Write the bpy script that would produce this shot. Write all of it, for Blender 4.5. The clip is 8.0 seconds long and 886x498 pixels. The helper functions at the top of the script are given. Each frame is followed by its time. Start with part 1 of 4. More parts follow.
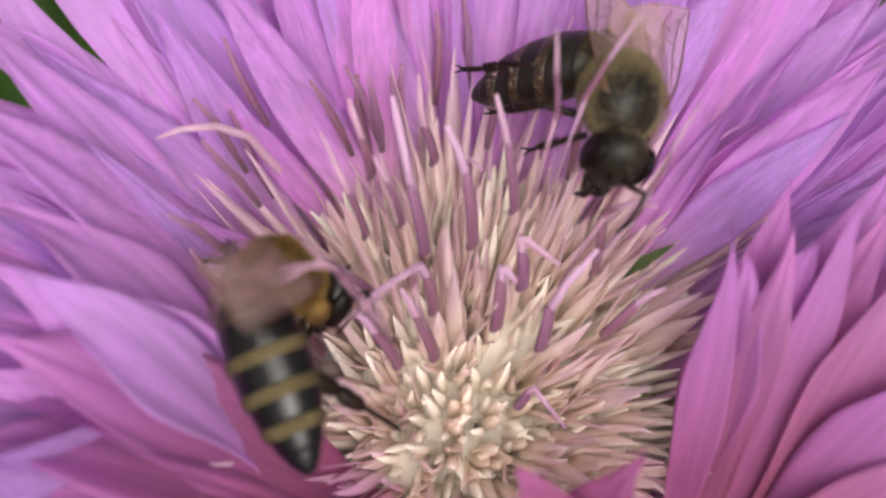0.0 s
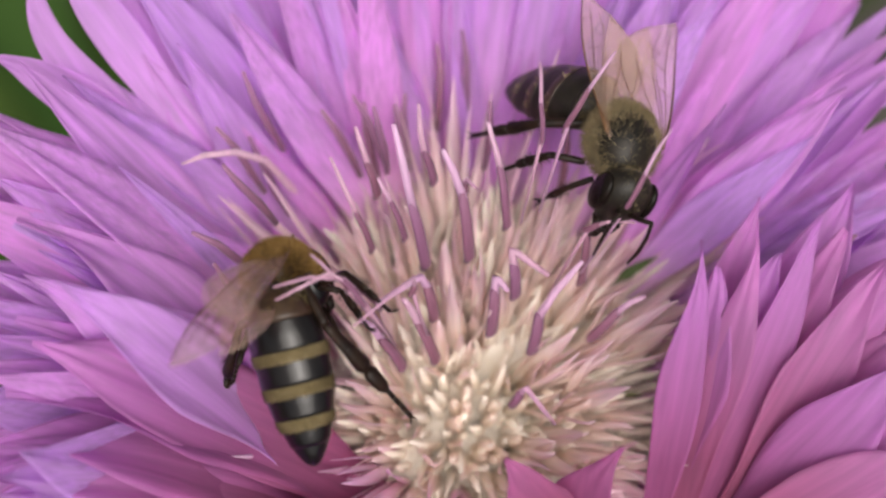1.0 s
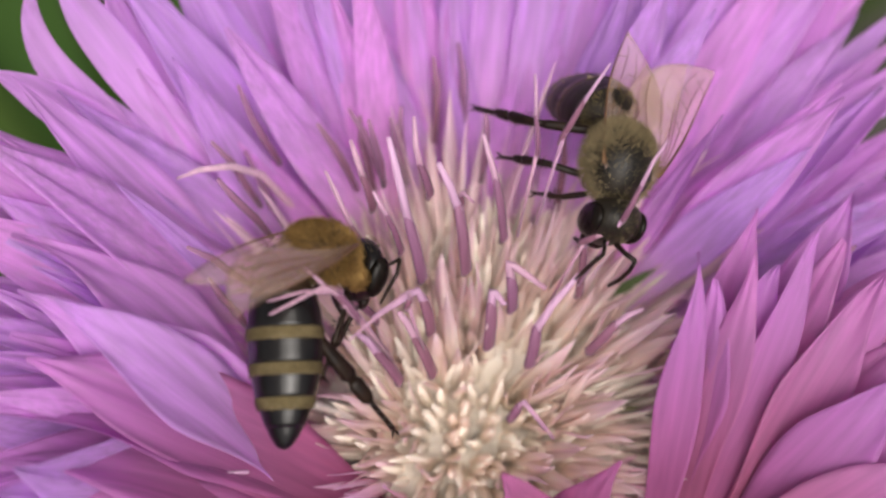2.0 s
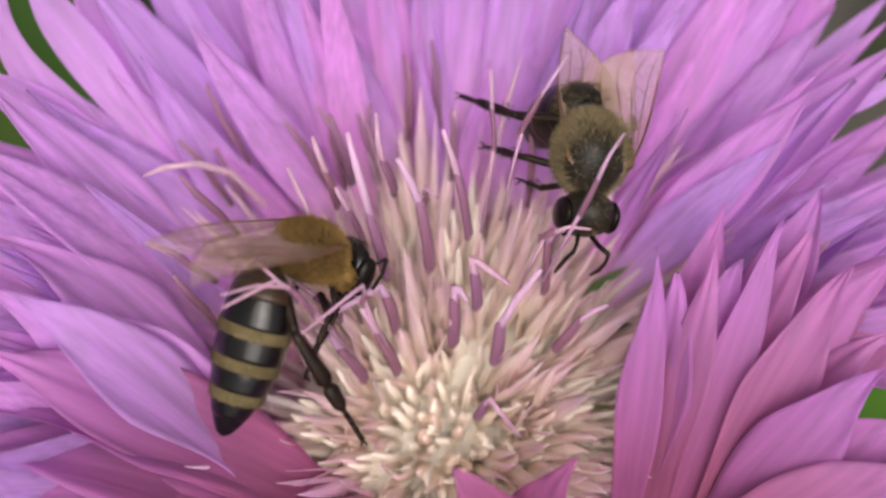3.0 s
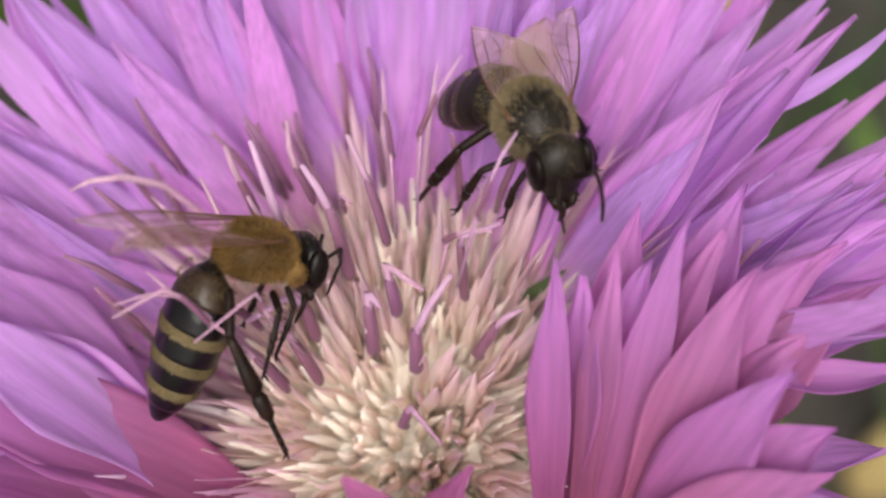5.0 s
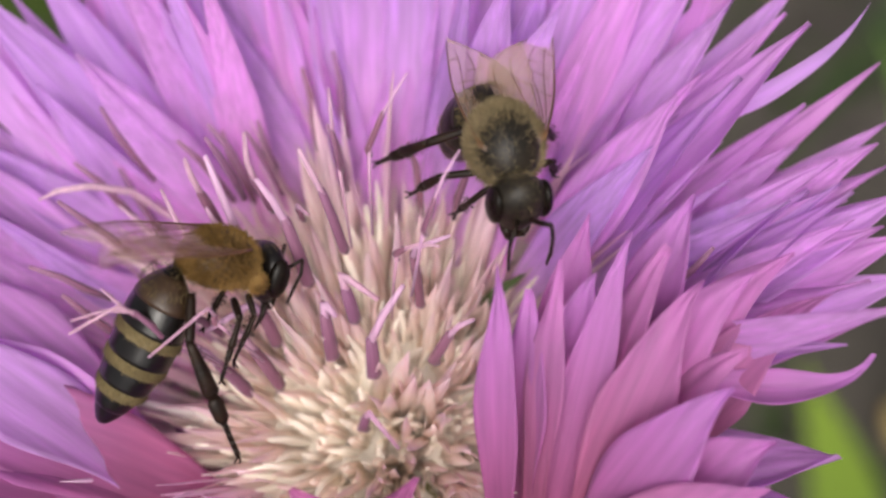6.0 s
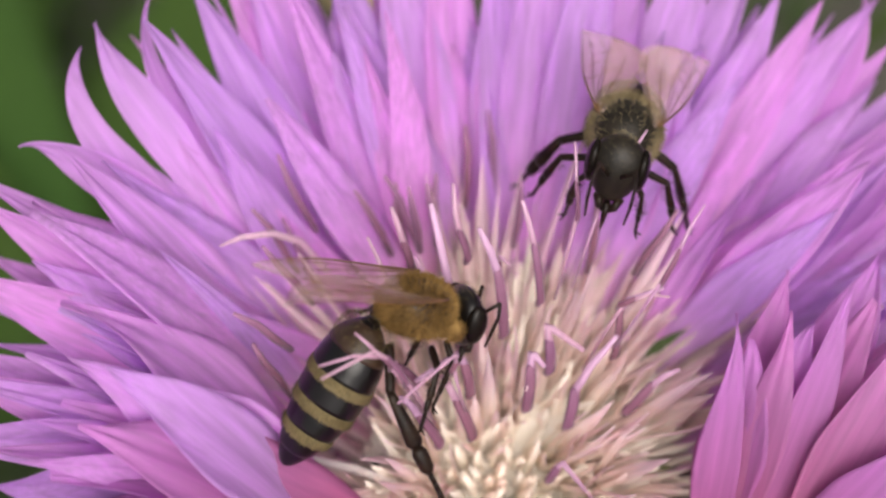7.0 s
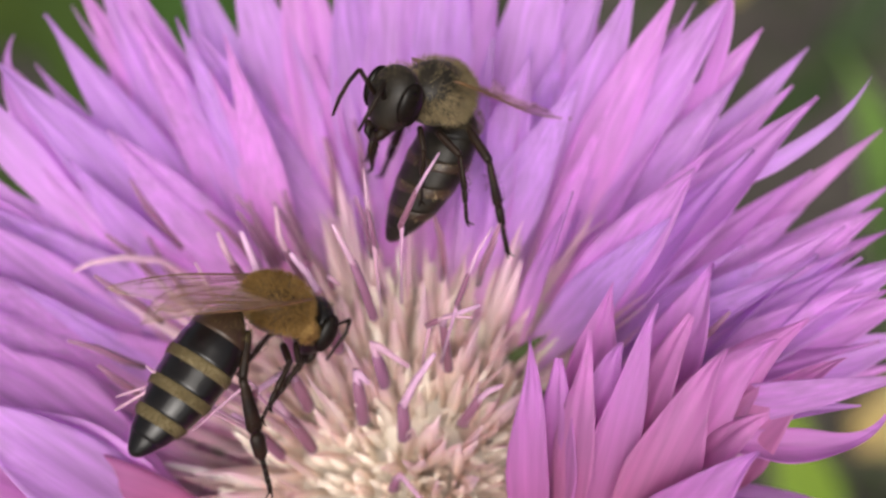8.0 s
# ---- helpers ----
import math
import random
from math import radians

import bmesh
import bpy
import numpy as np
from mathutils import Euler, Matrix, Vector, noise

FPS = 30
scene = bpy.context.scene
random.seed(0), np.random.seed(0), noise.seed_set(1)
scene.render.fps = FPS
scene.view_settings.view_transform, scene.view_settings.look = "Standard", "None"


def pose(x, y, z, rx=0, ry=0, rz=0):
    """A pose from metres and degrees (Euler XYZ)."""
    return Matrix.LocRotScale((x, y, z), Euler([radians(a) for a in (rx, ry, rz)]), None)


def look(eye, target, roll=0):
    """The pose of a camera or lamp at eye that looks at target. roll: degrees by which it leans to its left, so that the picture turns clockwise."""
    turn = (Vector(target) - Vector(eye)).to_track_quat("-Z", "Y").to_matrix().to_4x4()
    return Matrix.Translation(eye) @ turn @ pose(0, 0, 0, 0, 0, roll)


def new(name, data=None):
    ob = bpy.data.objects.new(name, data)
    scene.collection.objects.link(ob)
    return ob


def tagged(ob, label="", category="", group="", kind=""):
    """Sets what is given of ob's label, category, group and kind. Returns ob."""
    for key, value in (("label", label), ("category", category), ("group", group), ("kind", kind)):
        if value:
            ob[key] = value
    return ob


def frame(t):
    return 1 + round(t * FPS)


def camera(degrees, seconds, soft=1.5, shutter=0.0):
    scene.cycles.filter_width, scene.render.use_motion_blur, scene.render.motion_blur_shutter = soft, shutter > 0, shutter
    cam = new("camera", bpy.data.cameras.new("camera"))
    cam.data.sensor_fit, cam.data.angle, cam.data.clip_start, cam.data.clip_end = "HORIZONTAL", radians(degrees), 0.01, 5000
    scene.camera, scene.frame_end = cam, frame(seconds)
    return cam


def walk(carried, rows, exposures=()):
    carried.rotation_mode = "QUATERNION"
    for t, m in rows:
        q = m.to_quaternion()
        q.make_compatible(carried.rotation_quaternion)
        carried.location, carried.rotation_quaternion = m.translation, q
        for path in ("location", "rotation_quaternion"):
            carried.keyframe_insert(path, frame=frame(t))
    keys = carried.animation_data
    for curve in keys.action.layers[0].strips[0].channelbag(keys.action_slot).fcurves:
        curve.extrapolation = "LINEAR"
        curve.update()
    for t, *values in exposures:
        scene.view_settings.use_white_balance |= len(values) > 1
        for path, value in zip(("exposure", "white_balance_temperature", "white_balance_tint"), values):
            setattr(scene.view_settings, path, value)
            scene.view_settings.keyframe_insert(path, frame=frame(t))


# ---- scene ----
cam = camera(38, 8.0, soft=2.6)
cam.data.dof.use_dof = True
cam.data.dof.focus_distance = 0.0525
cam.data.dof.aperture_fstop = 29

M = 0.001  # all small things are written in millimetres
# space of the blossom as it faces the viewer: x across, y up the slope, z towards the viewer
HEAD = pose(0, 0, 0.34, 30)


def at(x, y, z, rx=0, ry=0, rz=0):
    """A pose in millimetres in the blossom's viewing space."""
    return HEAD @ pose(x * M, y * M, z * M, rx, ry, rz)


walk(cam, [
    (0, at(-7.021, 6.421, 55.641, -1.83, -4.9, 1.37)),
    (0.5, at(-9.116, 8.063, 58.284, -2, -5.39, 1.23)),
    (1, at(-6.153, 6.63, 60.759, -1.26, -3.59, 0.98)),
    (1.5, at(-8.433, 7.518, 60.52, -0.48, -5.32, 1)),
    (2, at(-5.625, 6.569, 60.523, -0.58, -3.22, 0.66)),
    (2.2, at(-4.42, 6.173, 60.688, -0.27, -3.59, 0.63)),
    (3.3, at(-1.317, 5.413, 60.152, 0.36, 0.1, 0.48)),
    (3.5, at(-3.224, 3.616, 59.719, 0.82, -1.03, 0.15)),
    (4, at(-8.449, 5.352, 56.964, 0.69, -4.74, 0.43)),
    (4.5, at(-2.238, 4.447, 59.704, 0.84, -0.08, 0.09)),
    (4.7, at(3.323, 4.453, 59.55, 1.19, 2.69, -0.22)),
    (5.8, at(11.878, 8.493, 58.847, -1.72, 10.75, -1.39)),
    (6, at(12.53, 8.293, 59.485, -2.05, 8.59, -1.04)),
    (6.2, at(10.573, 7.956, 60.403, 0.212, 4.437, -0.756)),
    (6.3, at(9.837, 6.948, 60.52, 2.284, 3.323, -1.315)),
    (6.5, at(6.701, 7.161, 61.257, 1.81, 3.44, -0.86)),
    (6.7, at(-5.066, 7.125, 61.597, 0.99, -3.36, 0.1)),
    (7, at(-8.506, 6.658, 61.378, 2.2, -4.41, 0.07)),
    (7.2, at(-5.339, 5.54, 61.218, 2.6, -3.33, 0.27)),
    (7.3, at(5.167, 4.229, 60.823, 3.845, 4.464, -1.392)),
    (7.5, at(14.158, 10.668, 60.221, -0.65, 8.72, -1.36)),
    (7.8, at(12.531, 9.869, 61.088, -0.11, 6.19, -1.982)),
    (8, at(9.841, 11.103, 61.828, -1.86, 6.62, -1.83)),
], exposures=[(0, -0.2), (4.7, -0.18), (5.8, -0.1), (8, -0.03)])

# ---- light ----
world = bpy.data.worlds.new("sky")
scene.world = world
world.use_nodes = True
wn = world.node_tree.nodes
sky = wn.new("ShaderNodeTexSky")
sky.sky_type = "NISHITA"
sky.sun_disc = False
sky.air_density, sky.dust_density, sky.ozone_density = 0.45, 7.0, 0.3
sky.sun_elevation = radians(57)
sky.sun_rotation = radians(176)
veil = wn.new("ShaderNodeHueSaturation")  # thin cloud takes the blue out of the sky
veil.inputs["Saturation"].default_value = 0.45
world.node_tree.links.new(sky.outputs["Color"], veil.inputs["Color"])
world.node_tree.links.new(veil.outputs["Color"], wn["Background"].inputs["Color"])
wn["Background"].inputs["Strength"].default_value = 0.15
sun = new("sun", bpy.data.lights.new("sun", "SUN"))
sun.data.energy = 1.5
sun.data.angle = radians(60)
sun.data.color = (1.0, 0.93, 0.85)
sun.matrix_world = look((0.03, -0.55, 0.84), (0, 0, 0))



# ---- materials ----
def nodes_of(name):
    m = bpy.data.materials.new(name)
    m.use_nodes = True
    t = m.node_tree
    return m, t, t.nodes, t.links, t.nodes["Principled BSDF"]


def ramp(nd, stops):
    r = nd.new("ShaderNodeValToRGB")
    els = r.color_ramp.elements
    while len(els) < len(stops):
        els.new(0.5)
    for e, (p, c) in zip(els, stops):
        e.position, e.color = p, (*c, 1)
    return r


def coords(nd, ln, scale):
    tc = nd.new("ShaderNodeTexCoord")
    mp = nd.new("ShaderNodeMapping")
    mp.inputs["Scale"].default_value = scale
    ln.new(tc.outputs["Object"], mp.inputs["Vector"])
    return mp


def petal_mat(name, stops, span, rough=0.5, through_share=0.35, stripes=2.6, vary=0.10, juicy=0.0):
    """Thin plant tissue: colour runs along the length (local y), fine lengthwise veins, light shines through."""
    m, t, nd, ln, bs = nodes_of(name)
    tc = nd.new("ShaderNodeTexCoord")
    sep = nd.new("ShaderNodeSeparateXYZ")
    ln.new(tc.outputs["Object"], sep.inputs[0])
    run = nd.new("ShaderNodeMath")
    run.operation = "MULTIPLY"
    run.inputs[1].default_value = 1 / (span * M)
    ln.new(sep.outputs["Y"], run.inputs[0])
    cr = ramp(nd, stops)
    ln.new(run.outputs[0], cr.inputs[0])
    mp = coords(nd, ln, (stripes * 1000, 90, stripes * 1000))
    veins = nd.new("ShaderNodeTexNoise")
    veins.inputs["Scale"].default_value = 1.0
    veins.inputs["Detail"].default_value = 3
    ln.new(mp.outputs[0], veins.inputs["Vector"])
    mp2 = coords(nd, ln, (260, 160, 260))
    blot = nd.new("ShaderNodeTexNoise")
    blot.inputs["Scale"].default_value = 1.0
    ln.new(mp2.outputs[0], blot.inputs["Vector"])
    info = nd.new("ShaderNodeObjectInfo")
    hsv = nd.new("ShaderNodeHueSaturation")
    val = nd.new("ShaderNodeMath")
    val.operation = "MULTIPLY_ADD"
    val.inputs[1].default_value, val.inputs[2].default_value = 0.55, 0.75
    ln.new(veins.outputs["Fac"], val.inputs[0])
    val2 = nd.new("ShaderNodeMath")
    val2.operation = "MULTIPLY_ADD"
    val2.inputs[1].default_value = 0.35
    ln.new(blot.outputs["Fac"], val2.inputs[0])
    sub = nd.new("ShaderNodeMath")
    sub.operation = "ADD"
    sub.inputs[1].default_value = -0.17
    ln.new(val.outputs[0], sub.inputs[0])
    ln.new(sub.outputs[0], val2.inputs[2])
    hue = nd.new("ShaderNodeMapRange")
    hue.inputs["To Min"].default_value, hue.inputs["To Max"].default_value = 0.5 - vary * 0.25, 0.5 + vary * 0.25
    ln.new(info.outputs["Random"], hue.inputs["Value"])
    ln.new(hue.outputs[0], hsv.inputs["Hue"])
    ln.new(val2.outputs[0], hsv.inputs["Value"])
    ln.new(cr.outputs[0], hsv.inputs["Color"])
    ln.new(hsv.outputs[0], bs.inputs["Base Color"])
    bs.inputs["Roughness"].default_value = rough
    bs.inputs["Specular IOR Level"].default_value = 0.1 if juicy else 0.3
    bs.inputs["Sheen Weight"].default_value = 0.0 if juicy else 0.15
    bs.inputs["Subsurface Weight"].default_value = juicy
    bs.inputs["Subsurface Radius"].default_value = (1.0, 0.8, 0.6)
    bs.inputs["Subsurface Scale"].default_value = 0.0016
    bump = nd.new("ShaderNodeBump")
    bump.inputs["Strength"].default_value = 0.3
    bump.inputs["Distance"].default_value = 0.0002
    ln.new(veins.outputs["Fac"], bump.inputs["Height"])
    ln.new(bump.outputs[0], bs.inputs["Normal"])
    tr = nd.new("ShaderNodeBsdfTranslucent")
    deep = nd.new("ShaderNodeGamma")  # light that has passed through the tissue is deeper in colour
    deep.inputs["Gamma"].default_value = 1.0 if juicy else 1.35
    ln.new(hsv.outputs[0], deep.inputs["Color"])
    ln.new(deep.outputs[0], tr.inputs["Color"])
    mix = nd.new("ShaderNodeMixShader")
    mix.inputs[0].default_value = through_share
    ln.new(bs.outputs[0], mix.inputs[1])
    ln.new(tr.outputs[0], mix.inputs[2])
    ln.new(mix.outputs[0], nd["Material Output"].inputs["Surface"])
    return m


def plain_mat(name, a, b, scale, rough=0.5, spec=0.5, bump=0.3, dist=0.0001, coat=0.0, per_island=0.0):
    """Two colours mixed by noise at two scales, with fine relief."""
    m, t, nd, ln, bs = nodes_of(name)
    mp = coords(nd, ln, (scale, scale, scale))
    n1 = nd.new("ShaderNodeTexNoise")
    n1.inputs["Scale"].default_value = 1.0
    n1.inputs["Detail"].default_value = 6
    ln.new(mp.outputs[0], n1.inputs["Vector"])
    cr = ramp(nd, [(0.3, a), (0.7, b)])
    ln.new(n1.outputs["Fac"], cr.inputs[0])
    out = cr.outputs[0]
    if per_island:
        geo = nd.new("ShaderNodeNewGeometry")
        mr = nd.new("ShaderNodeMapRange")
        mr.inputs["To Min"].default_value, mr.inputs["To Max"].default_value = 1 - per_island, 1 + per_island
        ln.new(geo.outputs["Random Per Island"], mr.inputs["Value"])
        hs = nd.new("ShaderNodeHueSaturation")
        ln.new(mr.outputs[0], hs.inputs["Value"])
        ln.new(out, hs.inputs["Color"])
        out = hs.outputs[0]
    ln.new(out, bs.inputs["Base Color"])
    bs.inputs["Roughness"].default_value = rough
    bs.inputs["Specular IOR Level"].default_value = spec
    bs.inputs["Coat Weight"].default_value = coat
    bs.inputs["Coat Roughness"].default_value = 0.13
    n2 = nd.new("ShaderNodeTexNoise")
    n2.inputs["Scale"].default_value = 6.0
    n2.inputs["Detail"].default_value = 4
    ln.new(mp.outputs[0], n2.inputs["Vector"])
    bp = nd.new("ShaderNodeBump")
    bp.inputs["Strength"].default_value, bp.inputs["Distance"].default_value = bump, dist
    ln.new(n2.outputs["Fac"], bp.inputs["Height"])
    ln.new(bp.outputs[0], bs.inputs["Normal"])
    return m


# one petal colour in two copies: paler for lit rays, near-rim shade painted darker
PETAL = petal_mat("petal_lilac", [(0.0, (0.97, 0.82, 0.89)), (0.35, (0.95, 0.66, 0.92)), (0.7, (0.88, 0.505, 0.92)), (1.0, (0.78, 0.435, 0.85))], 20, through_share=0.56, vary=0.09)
# a pinker hue plus painted shade, darkest towards the foot
ROSE_SHADED = petal_mat("petal_rose_shaded", [(0.0, (0.54, 0.145, 0.31)), (0.35, (0.57, 0.18, 0.40)), (0.7, (0.71, 0.30, 0.685)), (1.0, (0.74, 0.35, 0.78))], 20, through_share=0.58, vary=0.09)
TUBE = petal_mat("petal_tube", [(0.0, (0.80, 0.66, 0.52)), (0.6, (0.80, 0.48, 0.60)), (1.0, (0.72, 0.32, 0.62))], 13)
CREAM = petal_mat("floret_cream", [(0.0, (0.97, 0.90, 0.77)), (0.5, (0.97, 0.88, 0.78)), (0.8, (0.97, 0.85, 0.80)), (1.0, (0.96, 0.77, 0.82))], 13, stripes=4, through_share=0.47, juicy=0.02, vary=0.06)
CREAM_D = plain_mat("floret_mass_cream", (0.96, 0.87, 0.76), (0.97, 0.89, 0.80), 300, 0.7, 0.2, 0.3, 0.0001, 0, 0.15)
PINK_D = plain_mat("floret_mass_pink", (0.90, 0.58, 0.70), (0.95, 0.72, 0.79), 300, 0.7, 0.2, 0.3, 0.0001, 0, 0.15)
BLUSH = petal_mat("floret_pink", [(0.0, (0.97, 0.90, 0.78)), (0.6, (0.97, 0.84, 0.80)), (1.0, (0.94, 0.70, 0.82))], 16, stripes=4, through_share=0.42, juicy=0.02)
ANTHER = petal_mat("anther_mauve", [(0.0, (0.25, 0.10, 0.17)), (0.4, (0.28, 0.12, 0.20)), (1.0, (0.38, 0.18, 0.30))], 4, stripes=5, through_share=0.1)
STYLE = petal_mat("style_pink", [(0.0, (0.62, 0.35, 0.51)), (1.0, (0.78, 0.50, 0.69))], 5, stripes=5, through_share=0.2)
SPIKE = petal_mat("floret_spike_pink", [(0.0, (0.96, 0.82, 0.79)), (0.55, (0.95, 0.74, 0.81)), (1.0, (0.90, 0.56, 0.81))], 14, stripes=4, through_share=0.4)
WHITE = petal_mat("floret_white", [(0.0, (0.93, 0.86, 0.82)), (1.0, (0.94, 0.88, 0.88))], 6, stripes=4, through_share=0.3)
GREEN = plain_mat("stem_green", (0.05, 0.085, 0.02), (0.08, 0.12, 0.035), 300, 0.6)
BRACT = plain_mat("bract_brown", (0.12, 0.14, 0.05), (0.22, 0.16, 0.08), 400, 0.6)
SHELL = plain_mat("chitin_black", (0.003, 0.0025, 0.0025), (0.009, 0.007, 0.006), 900, 0.3, 0.1, 0.1, 0.00002, 0.7)
HIDE = plain_mat("matt_dark_hide", (0.006, 0.005, 0.004), (0.026, 0.020, 0.013), 1200, 0.42, 0.3, 0.5, 0.00004)
SHELL_B = plain_mat("chitin_brown", (0.022, 0.011, 0.006), (0.05, 0.026, 0.012), 900, 0.4, 0.5, 0.2, 0.00002, 0.1)
BAND = plain_mat("band_tan", (0.10, 0.075, 0.034), (0.19, 0.15, 0.078), 1800, 0.75, 0.2, 0.6, 0.00005)
FUR_GOLD = plain_mat("fur_gold", (0.17, 0.095, 0.03), (0.42, 0.26, 0.09), 700, 0.8, 0.15, 0.2, 0.00002, 0, 0.35)
FUR_GREY = plain_mat("fur_grey", (0.15, 0.115, 0.062), (0.33, 0.26, 0.15), 700, 0.8, 0.15, 0.2, 0.00002, 0, 0.35)
FUR_TAN = plain_mat("fur_tan", (0.10, 0.075, 0.033), (0.19, 0.145, 0.07), 900, 0.8, 0.15, 0.2, 0.00002, 0, 0.3)
EYE = plain_mat("eye_dark", (0.005, 0.004, 0.003), (0.012, 0.008, 0.006), 3000, 0.2, 0.15, 0.2, 0.00001, 0.0)
LEG = plain_mat("leg_dark", (0.008, 0.005, 0.004), (0.026, 0.014, 0.008), 1200, 0.4, 0.2, 0.2, 0.00002)
VEIN = plain_mat("wing_vein", (0.10, 0.05, 0.02), (0.20, 0.10, 0.04), 900, 0.4)


def wing_mat():
    m, t, nd, ln, bs = nodes_of("wing_film")
    mp = coords(nd, ln, (500, 500, 500))
    n = nd.new("ShaderNodeTexNoise")
    n.inputs["Scale"].default_value = 1.0
    ln.new(mp.outputs[0], n.inputs["Vector"])
    cr = ramp(nd, [(0.3, (0.78, 0.52, 0.42)), (0.7, (0.92, 0.70, 0.62))])
    ln.new(n.outputs["Fac"], cr.inputs[0])
    ln.new(cr.outputs[0], bs.inputs["Base Color"])
    bs.inputs["Roughness"].default_value = 0.22
    clear = nd.new("ShaderNodeBsdfTransparent")
    clear.inputs["Color"].default_value = (0.995, 0.983, 0.972, 1)
    mix = nd.new("ShaderNodeMixShader")
    mix.inputs[0].default_value = 0.16
    ln.new(clear.outputs[0], mix.inputs[1])
    ln.new(bs.outputs[0], mix.inputs[2])
    ln.new(mix.outputs[0], nd["Material Output"].inputs["Surface"])
    bp = nd.new("ShaderNodeBump")
    bp.inputs["Strength"].default_value, bp.inputs["Distance"].default_value = 0.4, 0.0001
    ln.new(n.outputs["Fac"], bp.inputs["Height"])
    ln.new(bp.outputs[0], bs.inputs["Normal"])
    return m


WING = wing_mat()


# ---- mesh helpers (millimetres) ----
def mesh_of(name, bm, mats, smooth=True):
    me = bpy.data.meshes.new(name)
    bm.normal_update()
    bm.to_mesh(me)
    bm.free()
    me.transform(Matrix.Scale(M, 4))
    for m in mats if isinstance(mats, (list, tuple)) else [mats]:
        me.materials.append(m)
    if smooth:
        me.polygons.foreach_set("use_smooth", [True] * len(me.polygons))
    return me


def child(name, me, parent, m=None, label=""):
    ob = new(name, me)
    ob.parent = parent
    if m is not None:
        ob.matrix_basis = m
    return tagged(ob, label) if label else ob


def part(name, bm, mats, parent, label="", m=None, smooth=True):
    return child(name, mesh_of(name, bm, mats, smooth), parent, m, label)


def mm(x, y, z, rx=0, ry=0, rz=0):
    return pose(x * M, y * M, z * M, rx, ry, rz)


def tube(bm, pts, radii, n=8, flat=1.0):
    """A round, tapering tube along points, closed at both ends."""
    pts = [Vector(p) for p in pts]
    rings = []
    side = None
    for i, p in enumerate(pts):
        d = (pts[min(i + 1, len(pts) - 1)] - pts[max(i - 1, 0)]).normalized()
        if side is None:
            side = d.orthogonal().normalized()
        side = (side - d * side.dot(d)).normalized()
        up = d.cross(side)
        rings.append([bm.verts.new(p + (side * math.cos(a) + up * flat * math.sin(a)) * radii[i]) for a in (k * 2 * math.pi / n for k in range(n))])
    for a, b in zip(rings, rings[1:]):
        for k in range(n):
            bm.faces.new((a[k], a[(k + 1) % n], b[(k + 1) % n], b[k]))
    bm.faces.new(rings[0][::-1])
    bm.faces.new(rings[-1])


def blob(bm, c, r, u=20, v=12, wob=0.0, seed=0):
    """An ellipsoid with slight unevenness."""
    got = bmesh.ops.create_uvsphere(bm, u_segments=u, v_segments=v, radius=1)["verts"]
    for p in got:
        k = 1 + wob * noise.noise(p.co * 2.3 + Vector((seed, 0, 0)))
        p.co = Vector(c) + Vector((p.co.x * r[0], p.co.y * r[1], p.co.z * r[2])) * k
    return got


def ring_body(bm, prof, n=28):
    """A body turned round -y: rows of (y, half width, half height, z centre)."""
    rings = []
    for y, a, b, zc in prof:
        rings.append([bm.verts.new((a * math.cos(k * 2 * math.pi / n), y, zc + b * math.sin(k * 2 * math.pi / n))) for k in range(n)])
    for a, b in zip(rings, rings[1:]):
        for k in range(n):
            bm.faces.new((a[k], b[k], b[(k + 1) % n], a[(k + 1) % n]))
    bm.faces.new(rings[0])
    bm.faces.new(rings[-1][::-1])


def leaf_shape(length, half, claw, fold, bend, curl, twist, thick=0.10, seed=0, nl=16, nw=6, wave=0.0, rise=0.42, ribs=0.0):
    """A lance-shaped petal along +y with a narrow claw, a folded midrib, a bend, a curled tip and real thickness."""
    r = random.Random(seed)
    ph = r.uniform(0, 6.28)
    bm = bmesh.new()
    grids = []
    mid = []
    y = z = ang = 0.0
    for i in range(nl + 1):
        s = i / nl
        mid.append((y, z, ang))
        ang = radians(bend) * s + radians(curl) * max(0, (s - 0.6) / 0.4) ** 2
        y += length / nl * math.cos(ang)
        z += length / nl * math.sin(ang)
    for side in (1, -1):
        g = []
        for i in range(nl + 1):
            s = i / nl
            grow = min(1, s / rise)
            w = half * (claw + (1 - claw) * (grow * grow * (3 - 2 * grow))) * max(0.02, 1 - max(0, (s - 0.5) / 0.5) ** 1.6)
            w *= 1 + 0.05 * math.sin(9 * s + ph)
            cy, cz, a = mid[i]
            tw = radians(twist) * s
            row = []
            for j in range(nw + 1):
                q = 2 * j / nw - 1
                x = q * w
                h = fold * w * (q * q - 0.35) + wave * half * math.sin(7 * s + ph + q * 1.4) * abs(q) + 0.05 * half * math.sin(5 * q + 3 * s) + ribs * half * math.cos(q * 9.4 + ph)
                h += side * thick / 2 * (1 - 0.75 * abs(q)) * (1 - 0.7 * s)
                x2, h2 = x * math.cos(tw) - h * math.sin(tw), x * math.sin(tw) + h * math.cos(tw)
                row.append(bm.verts.new((x2, cy - h2 * math.sin(a), cz + h2 * math.cos(a))))
            g.append(row)
        grids.append(g)
    for g, flip in zip(grids, (False, True)):
        for i in range(nl):
            for j in range(nw):
                f = (g[i][j], g[i][j + 1], g[i + 1][j + 1], g[i + 1][j])
                bm.faces.new(f[::-1] if flip else f)
    a, b = grids
    for i in range(nl):
        bm.faces.new((a[i][0], a[i + 1][0], b[i + 1][0], b[i][0]))
        bm.faces.new((a[i][nw], b[i][nw], b[i + 1][nw], a[i + 1][nw]))
    for j in range(nw):
        bm.faces.new((a[0][j], b[0][j], b[0][j + 1], a[0][j + 1]))
